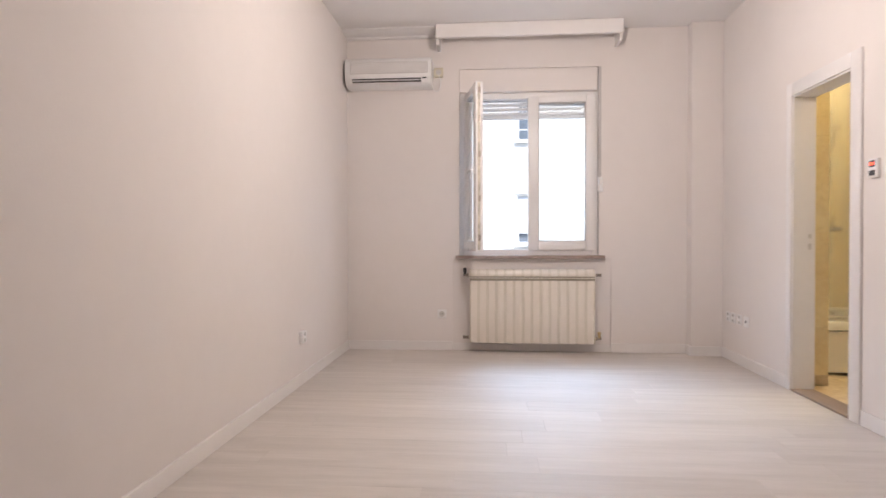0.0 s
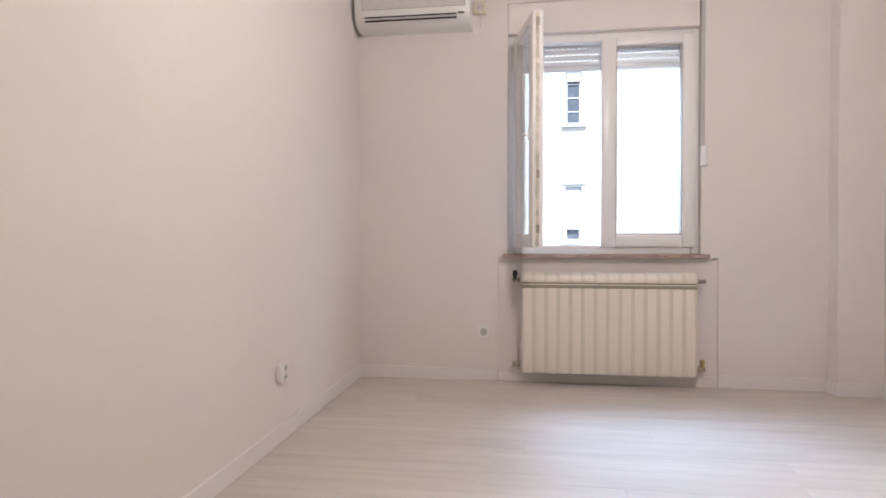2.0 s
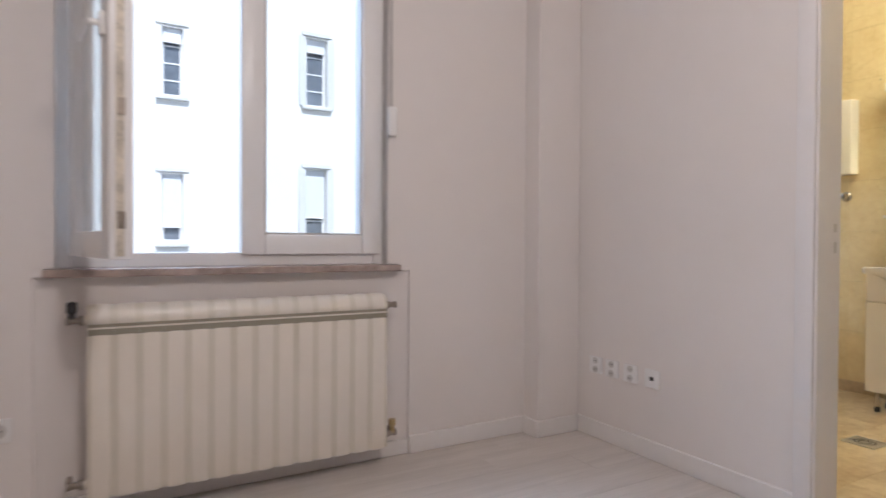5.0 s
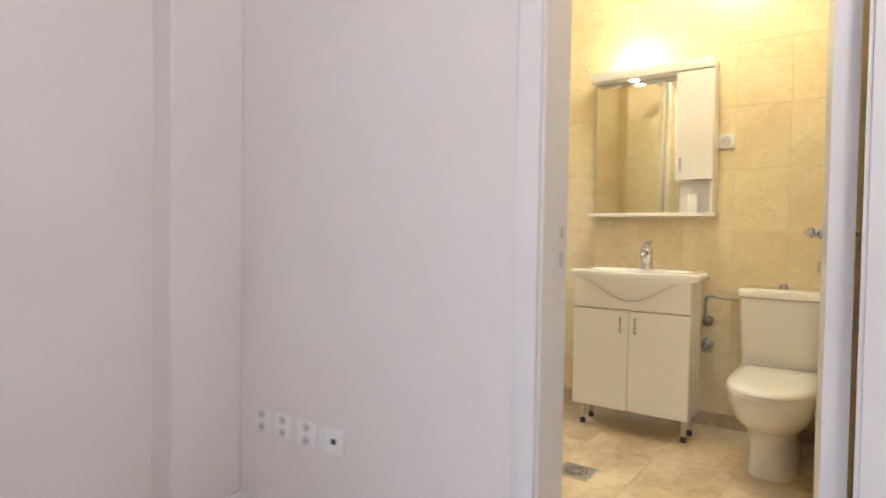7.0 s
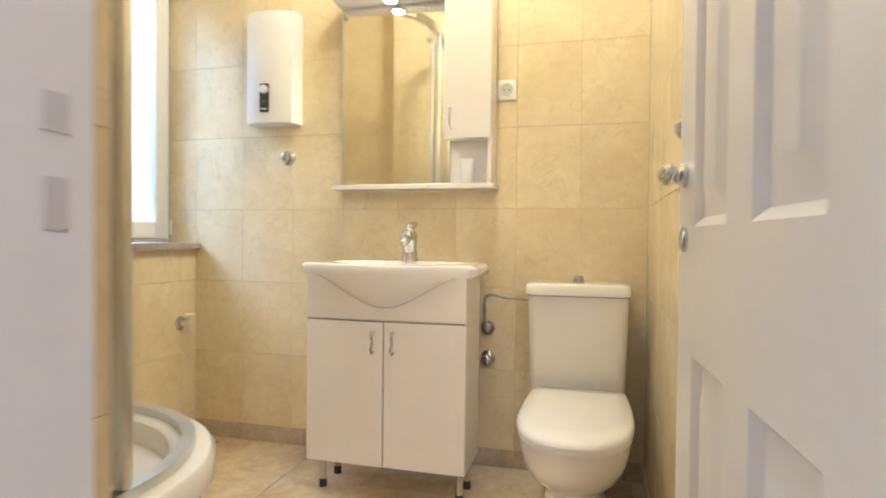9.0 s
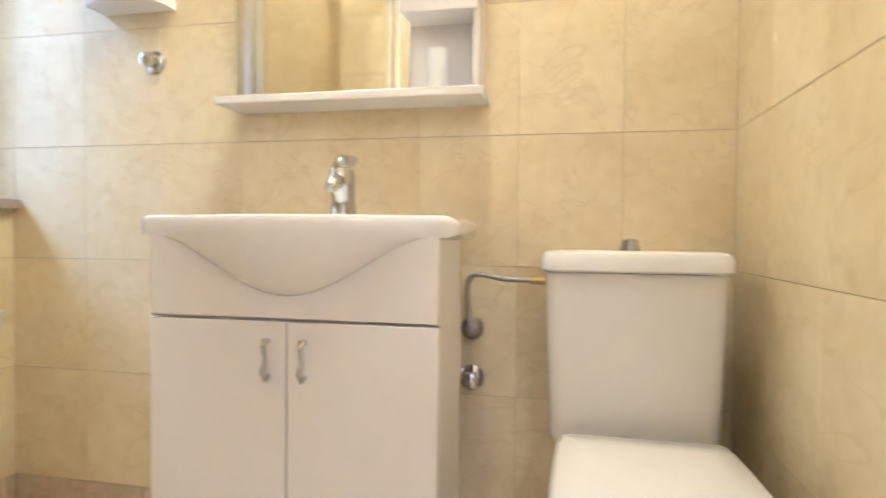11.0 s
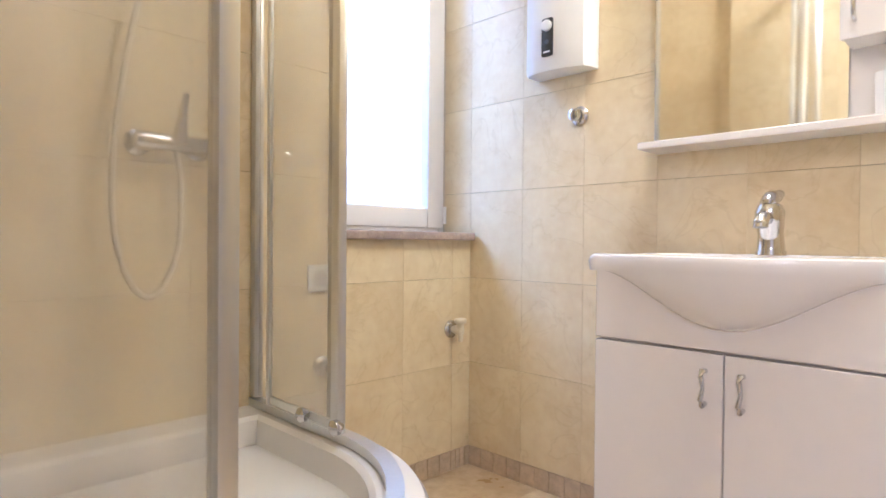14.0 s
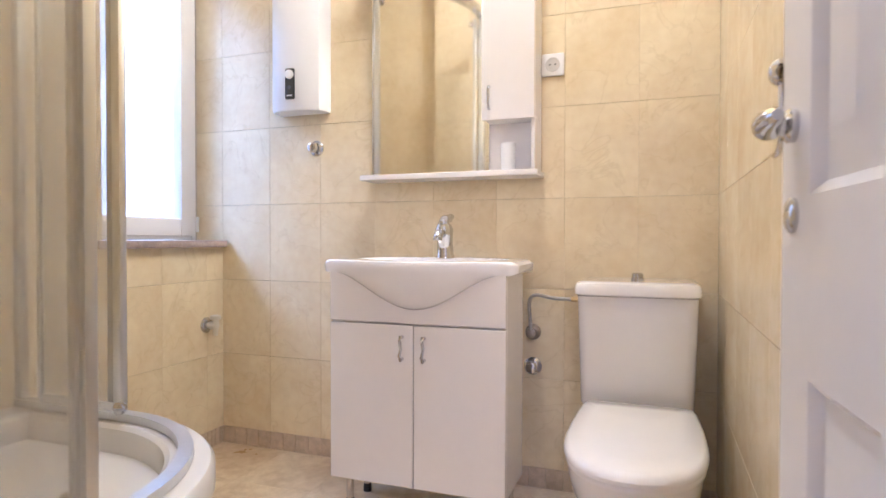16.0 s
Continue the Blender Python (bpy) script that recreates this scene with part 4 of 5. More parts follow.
wv = wall_valve("chrome washing machine valve by the shower", (4.86, BY1, 0.487), 0, 0.034, True, "wall_valve")
socket_plate("wall_socket", "white power socket on the bathroom tiles", (BX1, 4.655, 1.56), -90)
socket_plate("wall_socket", "white power socket under the bathroom window", (4.845, BY1, 0.765), 0)


def toilet():
    t = thing("toilet", "white ceramic close-coupled toilet with closed lid", "toilet", (5.541, 4.352, 0))
    def oval(cx, a, b, z, n=40, sq=2.4, back=None):
        pts = []
        for k in range(n):
            an = 2 * math.pi * k / n
            c, s = math.cos(an), math.sin(an)
            x = cx - a * (abs(c) ** (2 / sq)) * (1 if c > 0 else -1)
            y = b * (abs(s) ** (2 / sq)) * (1 if s > 0 else -1)
            if back is not None:
                x = min(x, back)
            pts.append((x, y, z))
        return pts
    rings = [oval(-0.39, 0.245, 0.106, 0.0, sq=2.8), oval(-0.39, 0.245, 0.107, 0.012, sq=2.8), oval(-0.395, 0.24, 0.103, 0.06, sq=2.7), oval(-0.41, 0.24, 0.101, 0.16, sq=2.6), oval(-0.43, 0.242, 0.106, 0.195, sq=2.5), oval(-0.47, 0.25, 0.126, 0.225, sq=2.4), oval(-0.52, 0.262, 0.148, 0.262, sq=2.3), oval(-0.55, 0.270, 0.160, 0.305, sq=2.3), oval(-0.57, 0.275, 0.165, 0.35, sq=2.3), oval(-0.575, 0.277, 0.166, 0.384, sq=2.3)]
    rings = [[(x, y - 0.008, z) for x, y, z in ring] for ring in rings]
    part("bowl", loft(rings), M_CERAMIC, t)
    part("rear_block", boxed(((-0.45, -0.13, 0.27), (-0.002, 0.13, 0.385)), bevel=0.03, seg=3), M_CERAMIC, t)
    part("rear_foot", boxed(((-0.30, -0.085, 0.0), (-0.06, 0.085, 0.30)), bevel=0.02, seg=3), M_CERAMIC, t)

    def seat_outline(k=1.0, n=30):
        """D-shaped: straight across the back, rounded in front."""
        pts = [(-0.300, 0.150), (-0.312, 0.166), (-0.36, 0.172), (-0.45, 0.176), (-0.55, 0.179)]
        for i in range(1, n):
            an = math.pi * i / n
            c, q = math.cos(an), math.sin(an)
            pts.append((-0.60 - 0.285 * q ** 0.86, 0.179 * (abs(c) ** 0.86) * (1 if c > 0 else -1)))
        pts += [(-0.55, -0.179), (-0.45, -0.176), (-0.36, -0.172), (-0.312, -0.166), (-0.300, -0.150)]
        return [(-0.585 + (x + 0.585) * k, 0.955 * y * k - 0.010) for x, y in pts]
    part("seat", extrude_outline(seat_outline(0.985), 0.386, 0.404, 0.005), M_CERAMIC, t)
    ring0 = [(x, y, 0.405) for x, y in seat_outline(1.0)]
    lid = loft([ring0, [(x, y, 0.414) for x, y in seat_outline(1.005)], [(x, y, 0.424) for x, y in seat_outline(0.985)], [(x, y, 0.431) for x, y in seat_outline(0.93)], [(x, y, 0.435) for x, y in seat_outline(0.7)], [(x, y, 0.437) for x, y in seat_outline(0.3)]])
    part("lid", lid, M_CERAMIC, t, "closed glossy white lid")
    def rr(w0, w1, x0, x1, z, r=0.03, n=6):
        pts = []
        hw = (w0 + w1) / 2
        for cx, cy, a0 in ((x1 - 0.01, hw - 0.01, 0), (x0 + r, hw - r, 90), (x0 + r, -hw + r, 180), (x1 - 0.01, -hw + 0.01, 270)):
            q = r if cx < -0.05 else 0.01
            for i in range(n):
                an = radians(a0 + 90 * i / (n - 1))
                pts.append((cx + q * math.cos(an), cy + q * math.sin(an), z))
        return pts
    tank = loft([rr(0.148, 0.148, -0.245, -0.010, 0.386), rr(0.163, 0.163, -0.258, -0.006, 0.392), rr(0.169, 0.169, -0.264, -0.004, 0.408), rr(0.179, 0.179, -0.276, -0.002, 0.745)])
    part("cistern", tank, M_CERAMIC, t)
    lidr = [rr(0.180, 0.180, -0.280, -0.001, 0.747), rr(0.186, 0.186, -0.288, -0.001, 0.752), rr(0.186, 0.186, -0.288, -0.001, 0.775), rr(0.182, 0.182, -0.282, -0.002, 0.786), rr(0.17, 0.17, -0.265, -0.01, 0.791)]
    part("cistern_lid", loft(lidr), M_CERAMIC, t)
    part("flush_button", disc_along((-0.15, 0.0, 0.79), (0, 0, 1), [(0, 0.021), (0.010, 0.021), (0.011, 0.018), (0.022, 0.018), (0.025, 0.014), (0.026, 0.006)], 22), M_CHROME, t, "chrome push button")
    return t


toilet()


def shower():
    cx, cy, r = 4.14, 5.694, 0.55
    bx, by = 3.69, BY1
    def outline(off, n=22):
        """Quadrant outline inset by off, counter-clockwise from the back corner."""
        pts = [(bx + off * 0.0, by), (bx, by - 1.0 + off)]
        for k in range(n + 1):
            an = radians(-90 + 90 * k / n)
            pts.append((cx + (r - off) * math.cos(an), cy + (r - off) * math.sin(an)))
        pts.append((bx + 1.0 - off, by))
        return pts
    tr = thing("shower_tray", "deep white acrylic quadrant shower tray", "shower tray", (0, 0, 0))
    part("apron", loft([[(x, y, 0.02) for x, y in outline(0.035)], [(x, y, 0.33) for x, y in outline(0.035)]]), M_ACRYL, tr, "removable white front apron")
    part("waste", disc_along((4.1, 5.75, 0.15), (0, 0, 1), [(0.0, 0.045), (0.006, 0.044), (0.009, 0.03)], 24), M_CHROME, tr, "chrome waste cover")
    rings = [[(x, y, 0.336) for x, y in outline(0.03)], [(x, y, 0.345) for x, y in outline(0.0)], [(x, y, 0.395) for x, y in outline(0.0)], [(x, y, 0.408) for x, y in outline(0.01)], [(x, y, 0.41) for x, y in outline(0.02)]]
    def inner(off, z):
        o = outline(off)
        return [(max(x, bx + off), min(y, by - off), z) for x, y in o]
    rings += [inner(0.10, 0.41), inner(0.112, 0.40), inner(0.125, 0.25), inner(0.145, 0.17), inner(0.18, 0.155), inner(0.35, 0.15)]
    part("tray", loft(rings), M_ACRYL, tr)
    en = thing("shower_enclosure", "quadrant shower enclosure of glass in aluminium profiles, doors slid open", "shower enclosure", (0, 0, 0))
    zb, zt = 0.412, 2.325
    def track(off, n=24):
        pts = [(bx + 0.005, by - 1.0 + off)]
        for k in range(n + 1):
            an = radians(-90 + 90 * k / n)
            pts.append((cx + (r - off) * math.cos(an), cy + (r - off) * math.sin(an)))
        pts.append((bx + 1.0 - off, by - 0.004))
        return pts
    def rail(o0, o1, z0, z1):
        A, B = track(o0), track(o1)
        bm = bmesh.new()
        rows = [[(x, y, z0) for x, y in A], [(x, y, z1) for x, y in A], [(x, y, z1) for x, y in B], [(x, y, z0) for x, y in B]]
        rings = [[rows[j][i] for j in range(4)] for i in range(len(A))]
        return loft(rings, bm=bm)
    part("bottom_rail", rail(0.048, 0.082, zb, zb + 0.022), M_ALU, en, "curved aluminium bottom rail")
    part("top_rail", rail(0.044, 0.086, zt - 0.04, zt), M_CHROME, en, "curved bright top rail")
    def profile(x, y, w, d, rz, z0=zb + 0.024, z1=zt - 0.04, m=M_ALU):
        bm = boxed(((-w / 2, -d / 2, z0), (w / 2, d / 2, z1)), bevel=0.004, seg=2)
        bm.transform(pose(x, y, 0, 0, 0, rz))
        return part("profile", bm, m, en, "aluminium upright profile")
    yf = by - 1.0 + 0.063
    xr = bx + 1.0 - 0.063
    profile(bx + 0.016, yf, 0.028, 0.03, 0)
    profile(4.106, yf, 0.026, 0.03, 0)
    profile(4.116, yf + 0.040, 0.020, 0.020, 0)
    profile(xr, by - 0.016, 0.03, 0.028, 0)
    profile(xr, 5.735, 0.03, 0.034, 0)
    profile(xr - 0.022, 5.698, 0.024, 0.03, 0)
    def pane(a, b):
        bm = boxed((a, b))
        p = part("glass_panel", bm, M_SHGLASS, en, "clear slightly misted glass panel")
        p.visible_shadow = False
        return p
    pane((bx + 0.03, yf - 0.0025, zb + 0.03), (4.102, yf + 0.0025, zt - 0.045))
    pane((bx + 0.12, yf + 0.0375, zb + 0.03), (4.107, yf + 0.0425, zt - 0.045))
    pane((xr - 0.0025, 5.752, zb + 0.03), (xr + 0.0025, by - 0.03, zt - 0.045))
    pane((xr - 0.0245, 5.713, zb + 0.03), (xr - 0.0195, by - 0.12, zt - 0.045))
    profile(xr - 0.022, by - 0.13, 0.016, 0.016, 0)
    for x, y in ((xr - 0.036, 5.68), (xr - 0.036, 5.82), (4.116, yf + 0.058), (3.95, yf + 0.058)):
        for z in (zb + 0.045, zt - 0.075):
            rl = part("roller", disc_along((x, y, z), (-1, 0, 0) if x > 4.3 else (0, 1, 0), [(-0.012, 0.010), (0.0, 0.018), (0.012, 0.018), (0.018, 0.010)], 16), M_CHROME, en, "grey door roller")
    bm = boxed(((xr - 0.026, 5.713, zb + 0.03), (xr - 0.018, by - 0.12, zb + 0.052)), bevel=0.002)
    part("door_rail", bm, M_ALU, en)
    # mixer and riser on the outer wall
    mx = thing("shower_mixer", "chrome wall shower mixer with riser rail and hose", "shower mixer", (4.385, BY1, 1.12))
    for x in (-0.075, 0.075):
        part("rosette", disc_along((x, 0, 0), (0, -1, 0), [(0, 0.033), (0.006, 0.032), (0.014, 0.018), (0.05, 0.014)], 20), M_CHROME, mx)
    part("body", tube([(-0.095, -0.055, 0), (-0.08, -0.055, 0), (0.08, -0.055, 0), (0.095, -0.055, 0)], [0.018, 0.023, 0.023, 0.018], 18), M_CHROME, mx)
    part("lever", tube([(0.0, -0.075, 0.008), (0.0, -0.085, 0.03), (0.0, -0.10, 0.075), (0.0, -0.12, 0.115)], [0.02, 0.016, 0.010, 0.008], 12), M_CHROME, mx)
    part("riser", tube([(0.0, -0.05, 0.40), (0.0, -0.05, 1.04)], 0.009, 12), M_CHROME, mx)
    for z in (0.40, 1.04):
        part("riser_bracket", tube([(0, 0, z), (0, -0.062, z)], 0.014, 12), M_CHROME, mx)
    part("slider", boxed(((-0.03, -0.09, 0.72), (0.02, -0.035, 0.765)), bevel=0.008, seg=2), M_CHROME, mx)
    part("hand_shower", tube([(-0.01, -0.08, 0.67), (-0.01, -0.10, 0.76), (-0.01, -0.13, 0.86), (-0.01, -0.16, 0.90)], [0.010, 0.012, 0.014, 0.036], 16), M_CHROME, mx)
    pts = [(0.0, -0.055, -0.02), (0.01, -0.06, -0.1), (0.0, -0.07, -0.26), (-0.05, -0.075, -0.37), (-0.10, -0.075, -0.36), (-0.14, -0.075, -0.26), (-0.15, -0.07, -0.1), (-0.13, -0.07, 0.12), (-0.08, -0.075, 0.40), (-0.03, -0.08, 0.60), (-0.01, -0.08, 0.67)]
    part("hose", tube(smooth_path(pts), 0.0075, 10), M_HOSE, mx, "pale flexible shower hose")


shower()

# towel radiator in the recess behind the open door
rail = thing("towel_radiator", "brown metal towel radiator in the door recess", "towel radiator", (3.96, 3.88, 0.55))
for x in (-0.22, 0.22):
    part("upright", tube([(x, 0.05, 0), (x, 0.05, 1.35)], 0.014, 12), M_BROWN, rail)
    part("foot_pipe", tube([(x, 0.05, 0), (x, 0.05, -0.08), (x, 0.001, -0.10)], 0.009, 10), M_CHROME, rail)
for k in range(22):
    z = 0.03 + k * 0.045 + (0.12 if k > 6 else 0) + (0.1 if k > 14 else 0)
    part("rung", tube([(-0.22, 0.05, z), (0.22, 0.05, z)], 0.011, 10), M_BROWN, rail)
for z in (0.2, 1.2):
    part("wall_bracket", tube([(0, 0, z), (0, 0.05, z)], 0.01, 10), M_BROWN, rail)

for y in (5.46, 4.77):
    plug = thing("wall_plug", "small dark screw hole plug in the tiles", "wall plug", (BX1, y, 2.05), rz=-90)
    part("plug", disc_along((0, 0, 0), (0, -1, 0), [(0, 0.005), (0.002, 0.005), (0.003, 0.003)], 10), M_RUST, plug)
rh = thing("robe_hook", "chrome double robe hook on the tiled wall", "hook", (3.69, 4.98, 1.67), rz=90)
part("rosette", disc_along((0, 0, 0), (0, -1, 0), [(0, 0.022), (0.006, 0.022), (0.010, 0.015), (0.03, 0.012)], 20), M_CHROME, rh)
part("bar", tube([(-0.06, -0.03, 0.0), (0.06, -0.03, 0.0)], 0.006, 10), M_CHROME, rh)
holder = thing("paper_holder", "chrome toilet paper holder on the tiled wall", "paper holder", (4.36, BY0, 1.17))
part("rosette", disc_along((0, 0, 0), (0, 1, 0), [(0, 0.020), (0.004, 0.020), (0.008, 0.015), (0.012, 0.015), (0.018, 0.019), (0.028, 0.020), (0.035, 0.015), (0.039, 0.008), (0.040, 0.002)], 20), M_CHROME, holder)
part("wire", tube(smooth_path([(0.0, 0.022, -0.01), (-0.008, 0.022, -0.04), (-0.012, 0.022, -0.07), (-0.006, 0.022, -0.10), (0.012, 0.022, -0.115), (0.04, 0.022, -0.117)], 4), 0.005, 10), M_CHROME, holder)

drain = thing("floor_drain", "square steel floor drain grate", "drain", (4.49, 5.037, 0.0), rz=0)
part("frame", boxed(((-0.075, -0.075, 0.0), (0.075, -0.062, 0.006)), ((-0.075, 0.062, 0.0), (0.075, 0.075, 0.006)), ((-0.075, -0.062, 0.0), (-0.062, 0.062, 0.006)), ((0.062, -0.062, 0.0), (0.075, 0.062, 0.006))), M_ALU, drain)
part("grate", boxed(((-0.062, -0.062, 0.0), (0.062, 0.062, 0.004))), M_ALU, drain)
for a in range(8):
    for rr, half in ((0.026, 0.0075), (0.044, 0.013)):
        bm = boxed(((rr - 0.0032, -half, 0.003), (rr + 0.0032, half, 0.0048)))
        bm.transform(Matrix.Rotation(radians(45 * a), 4, "Z"))
        part("slot", bm, M_DARK, drain)

bl = thing("ceiling_lamp", "small round opal bathroom ceiling lamp", "lamp", (4.72, 4.75, BCEIL))
part("base", disc_along((0, 0, 0), (0, 0, -1), [(0.0, 0.12), (0.02, 0.12), (0.024, 0.11)], 28), M_PLASTIC, bl)
part("shade", disc_along((0, 0, -0.024), (0, 0, -1), [(0.0, 0.11), (0.03, 0.105), (0.05, 0.08), (0.06, 0.03), (0.061, 0.005)], 28), M_LAMPGLASS, bl, "glowing opal shade")

# ---- outside ----
structure("ground", boxed(((-80, OUT + 0.1, -7.2), (80, 80, -7.0)), ((-80, -80, -7.2), (80, OUT + 0.1, -7.05))), M_GROUND, "paved yard far below the windows")
house = thing("apartment_building", "white rendered apartment building across the yard", "building", (0, 13.5, -7.0))
# columns: left, right, moulded surround or not; storeys: height of the sill, how far the shutter hangs down
COLS = [(-3.6, -3.0, True), (-0.6, -0.3, False), (1.93, 2.235, False), (4.17, 4.53, True), (7.2, 7.5, False), (15.6, 16.2, True)]
STOREYS = [(-5.8, 0.3), (-3.55, 0.2), (-1.3, 0.5), (0.95, 0.80), (3.2, 0.20), (5.45, 0.4)]
HW = 1.06
openings = []
for a, b, moulded in COLS:
    for zs, drop in STOREYS:
        lift = 0.10 if moulded else 0.0
        openings.append((a, b, zs + 7 + lift, zs + 7 + HW + 2 * lift, moulded, drop))
part("wall", wall_cells([-18, 24], [0, 16], [o[:4] for o in openings], 0, 0.25, "y"), M_FACADE, house)
part("rear_wall", boxed(((-18, 0.6, 0), (24, 9, 16))), M_FACADE2, house)
part("roof", boxed(((-18.4, -0.4, 16), (24.4, 9.4, 16.3))), M_FACADE2, house)
for a, b, z0, z1, moulded, drop in openings:
    w = part("window", boxed(((a, 0.10, z0), (a + 0.04, 0.17, z1)), ((b - 0.04, 0.10, z0), (b, 0.17, z1)), ((a + 0.04, 0.10, z1 - 0.05), (b - 0.04, 0.17, z1)), ((a + 0.04, 0.10, z0), (b - 0.04, 0.17, z0 + 0.05)), bevel=0.006), M_PVC, house)
    part("pane", boxed(((a + 0.04, 0.13, z0 + 0.05), (b - 0.04, 0.14, z1 - 0.05))), M_DKGLASS, w)
    part("sill", boxed(((a - 0.08, -0.07, z0 - 0.06), (b + 0.08, 0.1, z0 - 0.003)), bevel=0.006), M_FACADE2, w)
    part("lintel", boxed(((a - 0.08, -0.05 if moulded else -0.025, z1 + 0.03), (b + 0.08, 0.0, z1 + 0.10)), bevel=0.006), M_FACADE2, w)
    if moulded:
        for xa in (a - 0.13, b + 0.01):
            part("surround", boxed(((xa, -0.03, z0 - 0.003), (xa + 0.12, 0.0, z1 + 0.028)), bevel=0.006), M_FACADE2, w)
    part("shutter", boxed(((a + 0.02, 0.06, z1 - drop), (b - 0.02, 0.085, z1 - 0.003))), M_SHUT, w, "partly lowered pale roller shutter")
    part("shutter_bar", boxed(((a + 0.02, 0.052, z1 - drop - 0.025), (b - 0.02, 0.09, z1 - drop - 0.001))), M_PVC, w)
    for k in range(3):
        zz = z0 + (z1 - z0) * (k + 1) / 4
        part("glazing_bar", boxed(((a + 0.04, 0.115, zz - 0.010), (b - 0.04, 0.13, zz + 0.010))), M_PVC, w)

# ---- tiles and planks ----
TILES = {}


def tile_mesh(w, h, t, material, name):
    key = (round(w, 3), round(h, 3), material.name)
    edge = 0.0005 if name == "plank" else 0.0006
    if key not in TILES:
        c = edge
        me = bpy.data.meshes.new(name)
        v = [(0, 0, 0), (w, 0, 0), (w, h, 0), (0, h, 0), (0, 0, t - c), (w, 0, t - c), (w, h, t - c), (0, h, t - c), (c, c, t), (w - c, c, t), (w - c, h - c, t), (c, h - c, t)]
        f = [(0, 1, 5, 4), (1, 2, 6, 5), (2, 3, 7, 6), (3, 0, 4, 7), (4, 5, 9, 8), (5, 6, 10, 9), (6, 7, 11, 10), (7, 4, 8, 11), (8, 9, 10, 11)]
        me.from_pydata(v, [], f)
        me.materials.append(material)
        TILES[key] = me
    return TILES[key]


def lay(parent, frame_m, us, vs, holes=(), t=0.008, gap=(0.0005, 0.0011), material=M_TILE, name="tile"):
    """Tiles between the joint lines us and vs in the plane of frame_m, cut at the holes (u0, u1, v0, v1)."""
    for u0, u1 in zip(us, us[1:]):
        for v0, v1 in zip(vs, vs[1:]):
            rects = [(u0, u1, v0, v1)]
            for h in holes:
                nxt = []
                for a, b, c, d in rects:
                    if a >= h[1] or b <= h[0] or c >= h[3] or d <= h[2]:
                        nxt.append((a, b, c, d))
                        continue
                    if a < h[0]:
                        nxt.append((a, h[0], c, d))
                    if b > h[1]:
                        nxt.append((h[1], b, c, d))
                    m0, m1 = max(a, h[0]), min(b, h[1])
                    if c < h[2]:
                        nxt.append((m0, m1, c, h[2]))
                    if d > h[3]:
                        nxt.append((m0, m1, h[3], d))
                rects = nxt
            for a, b, c, d in rects:
                if b - a < 0.012 or d - c < 0.012:
                    continue
                ob = new(name, tile_mesh(b - a - gap[0], d - c - gap[1], t, material, name))
                ob.parent = parent
                ob.matrix_world = frame_m @ Matrix.Translation((a + gap[0] / 2, c + gap[1] / 2, 0))


def plane(origin, u, v):
    u, v = Vector(u), Vector(v)
    n = u.cross(v)
    return Matrix(((u.x, v.x, n.x, origin[0]), (u.y, v.y, n.y, origin[1]), (u.z, v.z, n.z, origin[2]), (0, 0, 0, 1)))


def lines(a, b, start, pitch):
    k0 = math.floor((a - start) / pitch) + 1
    ls = [a]
    x = start + k0 * pitch
    while x < b - 0.01:
        if x > a + 0.01:
            ls.append(x)
        x += pitch
    return ls + [b]


ROWS = lines(0.075, BCEIL, 0.075, 0.3333)


def clad(parent, m, us, holes=()):
    lay(parent, m, us, ROWS, holes)
    fine = [a + (b - a) * k / 4 for a, b in zip(us, us[1:]) for k in range(4)] + [us[-1]]
    lay(parent, m, fine, [0.0, 0.075], holes, gap=(0.0022, 0.0016), material=M_BORDER, name="border_tile")


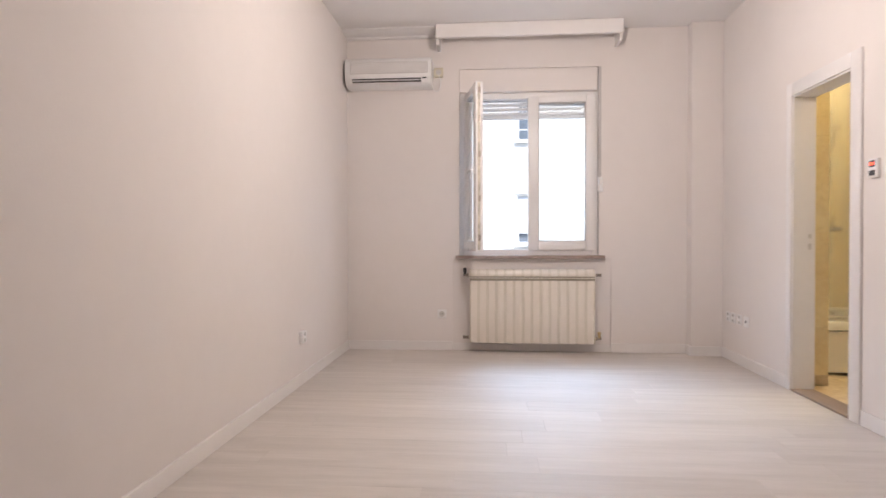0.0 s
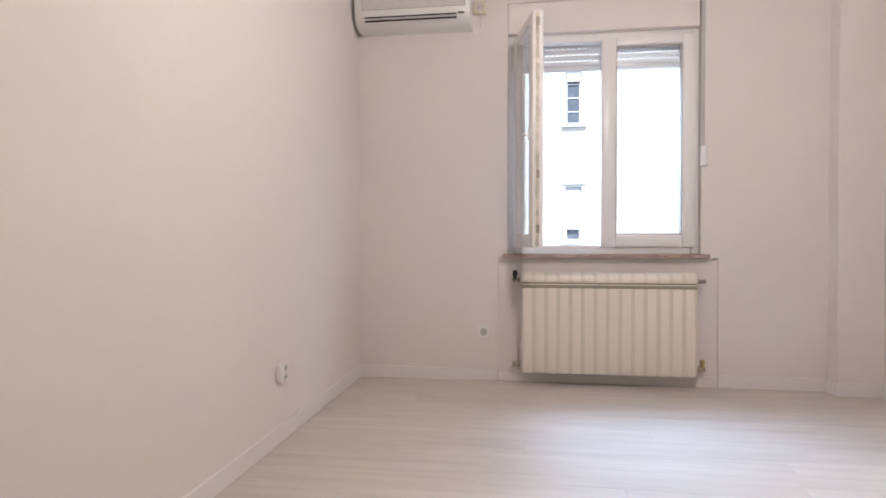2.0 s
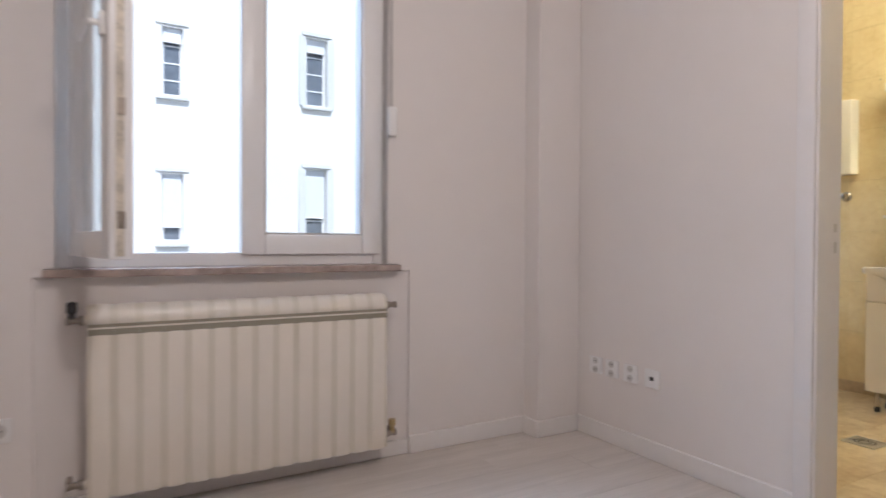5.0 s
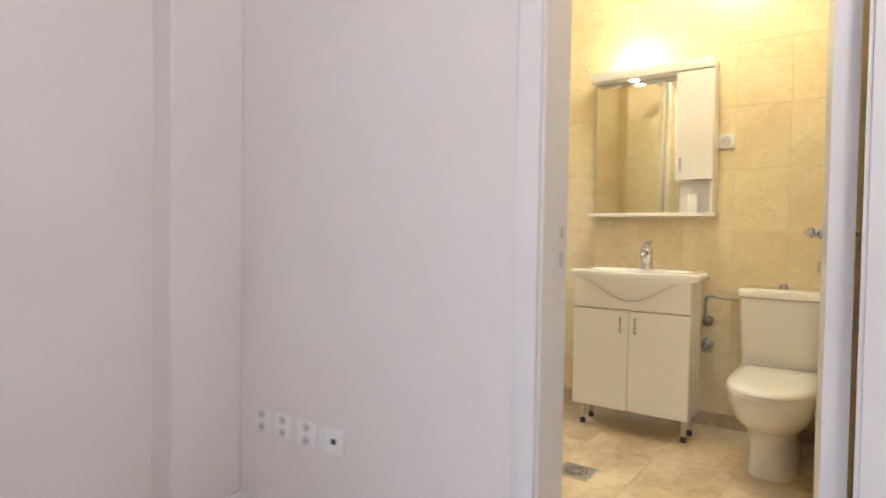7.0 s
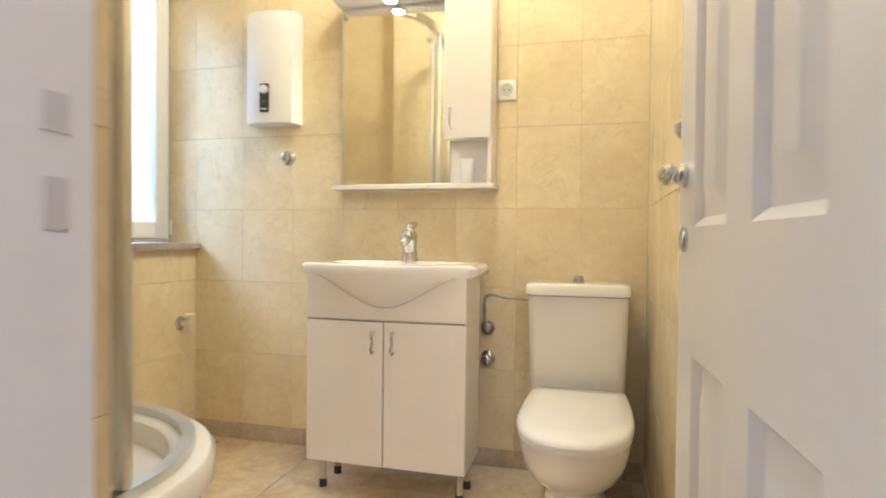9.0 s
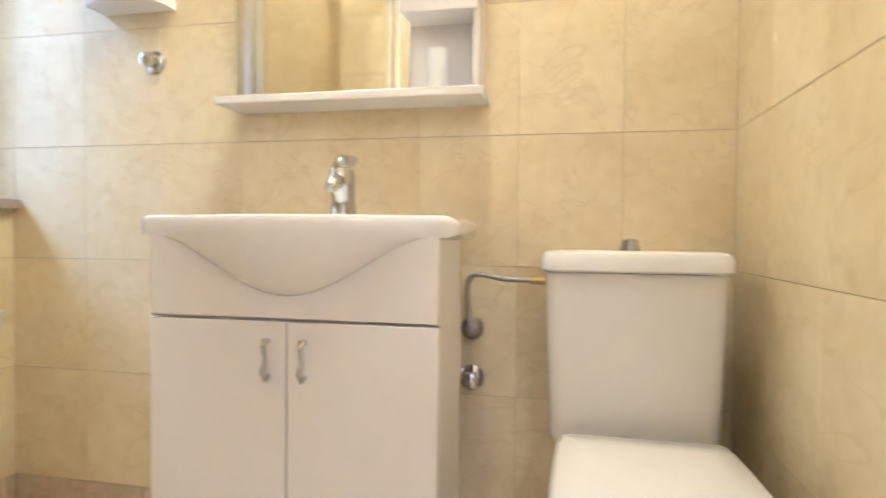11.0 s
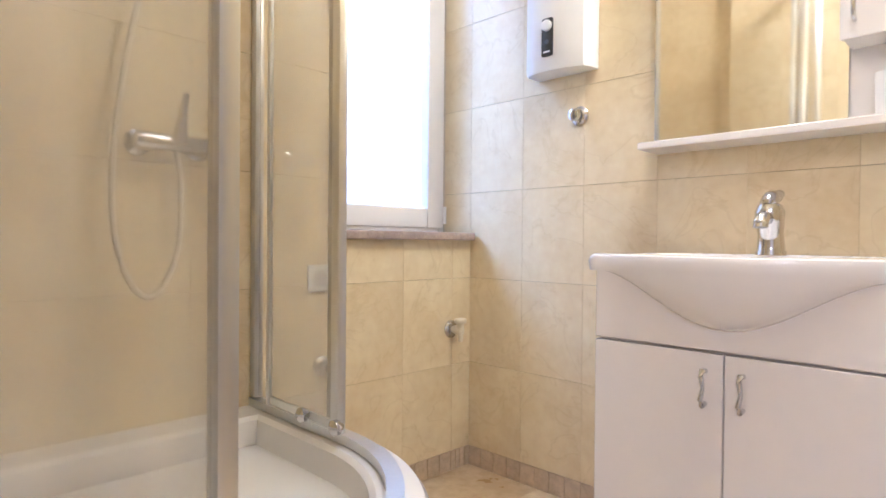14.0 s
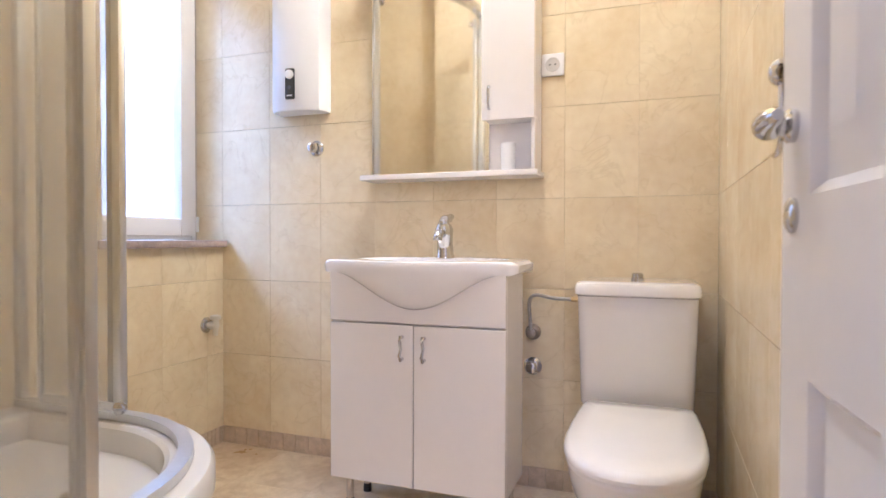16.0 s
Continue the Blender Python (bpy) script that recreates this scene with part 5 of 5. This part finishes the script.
# planes look into the bathroom
P_VAN = plane((BX1 + 0.008, 0, 0), (0, -1, 0), (0, 0, 1))
clad(wall_vanity, P_VAN, [-6.29] + [-v for v in reversed(lines(BY0, BY1, BY0, 0.2555))])
P_WIN = plane((0, BY1 + 0.008, 0), (1, 0, 0), (0, 0, 1))
clad(wall_bwin, P_WIN, lines(BX0, BX1, 5.443, 0.25), [(BWIN[0], BX1 + 0.1, BWIN[2] - 0.01, BWIN[3])])
P_WC = plane((0, BY0 - 0.008, 0), (-1, 0, 0), (0, 0, 1))
clad(wall_wc, P_WC, [-v for v in reversed(lines(4.33, BX1, 4.33 + 0.0, 0.2426))])
P_RAIL = plane((0, 3.872, 0), (-1, 0, 0), (0, 0, 1))
clad(wall_rail, P_RAIL, [-v for v in reversed(lines(BX0, 4.33, 4.33, 0.25))])
P_PART = plane((BX0 - 0.008, 0, 0), (0, 1, 0), (0, 0, 1))
clad(wall_part, P_PART, lines(3.88, 4.83, 4.83, 0.25), [(DOOR0 - 0.005, DOOR1 + 0.005, -0.1, DOORH + 0.005)])
P_STF = plane((0, 4.838, 0), (1, 0, 0), (0, 0, 1))
clad(wall_stub, P_STF, [BX0 + 0.001, 3.69])
P_STS = plane((3.682, 0, 0), (0, 1, 0), (0, 0, 1))
clad(wall_stub, P_STS, lines(4.83, STUB, STUB, 0.25))
P_RET = plane((0, STUB - 0.008, 0), (-1, 0, 0), (0, 0, 1))
clad(wall_stub, P_RET, [-3.69, -BX0 - 0.001])
clad(wall_recess, P_PART, lines(STUB, BY1, BY1 - 0.17, 0.25))
bath_floor = bpy.data.objects["floor_bath"]
P_FL = plane((0, 0, -0.008), (1, 0, 0), (0, 1, 0))
lay(bath_floor, P_FL, lines(BX0, BX1, BX1, 0.333), lines(3.872, BY1, BY1, 0.333), [(4.33, 6, 3.5, BY0)], t=0.008, gap=(0.0009, 0.0009), material=M_FTILE, name="floor_tile")
# laminate planks, run across the room with staggered ends
room_floor = bpy.data.objects["floor"]
P_RM = plane((0, 0, -0.012), (1, 0, 0), (0, 1, 0))
rng = random.Random(4)
y = 6.012
while y > BACK:
    start = rng.uniform(0, 1.28)
    lay(room_floor, P_RM, lines(0.0, RX, start, 1.285), [max(BACK, y - 0.193), y], t=0.012, gap=(0.0006, 0.0007), material=M_WOOD, name="plank")
    y -= 0.193
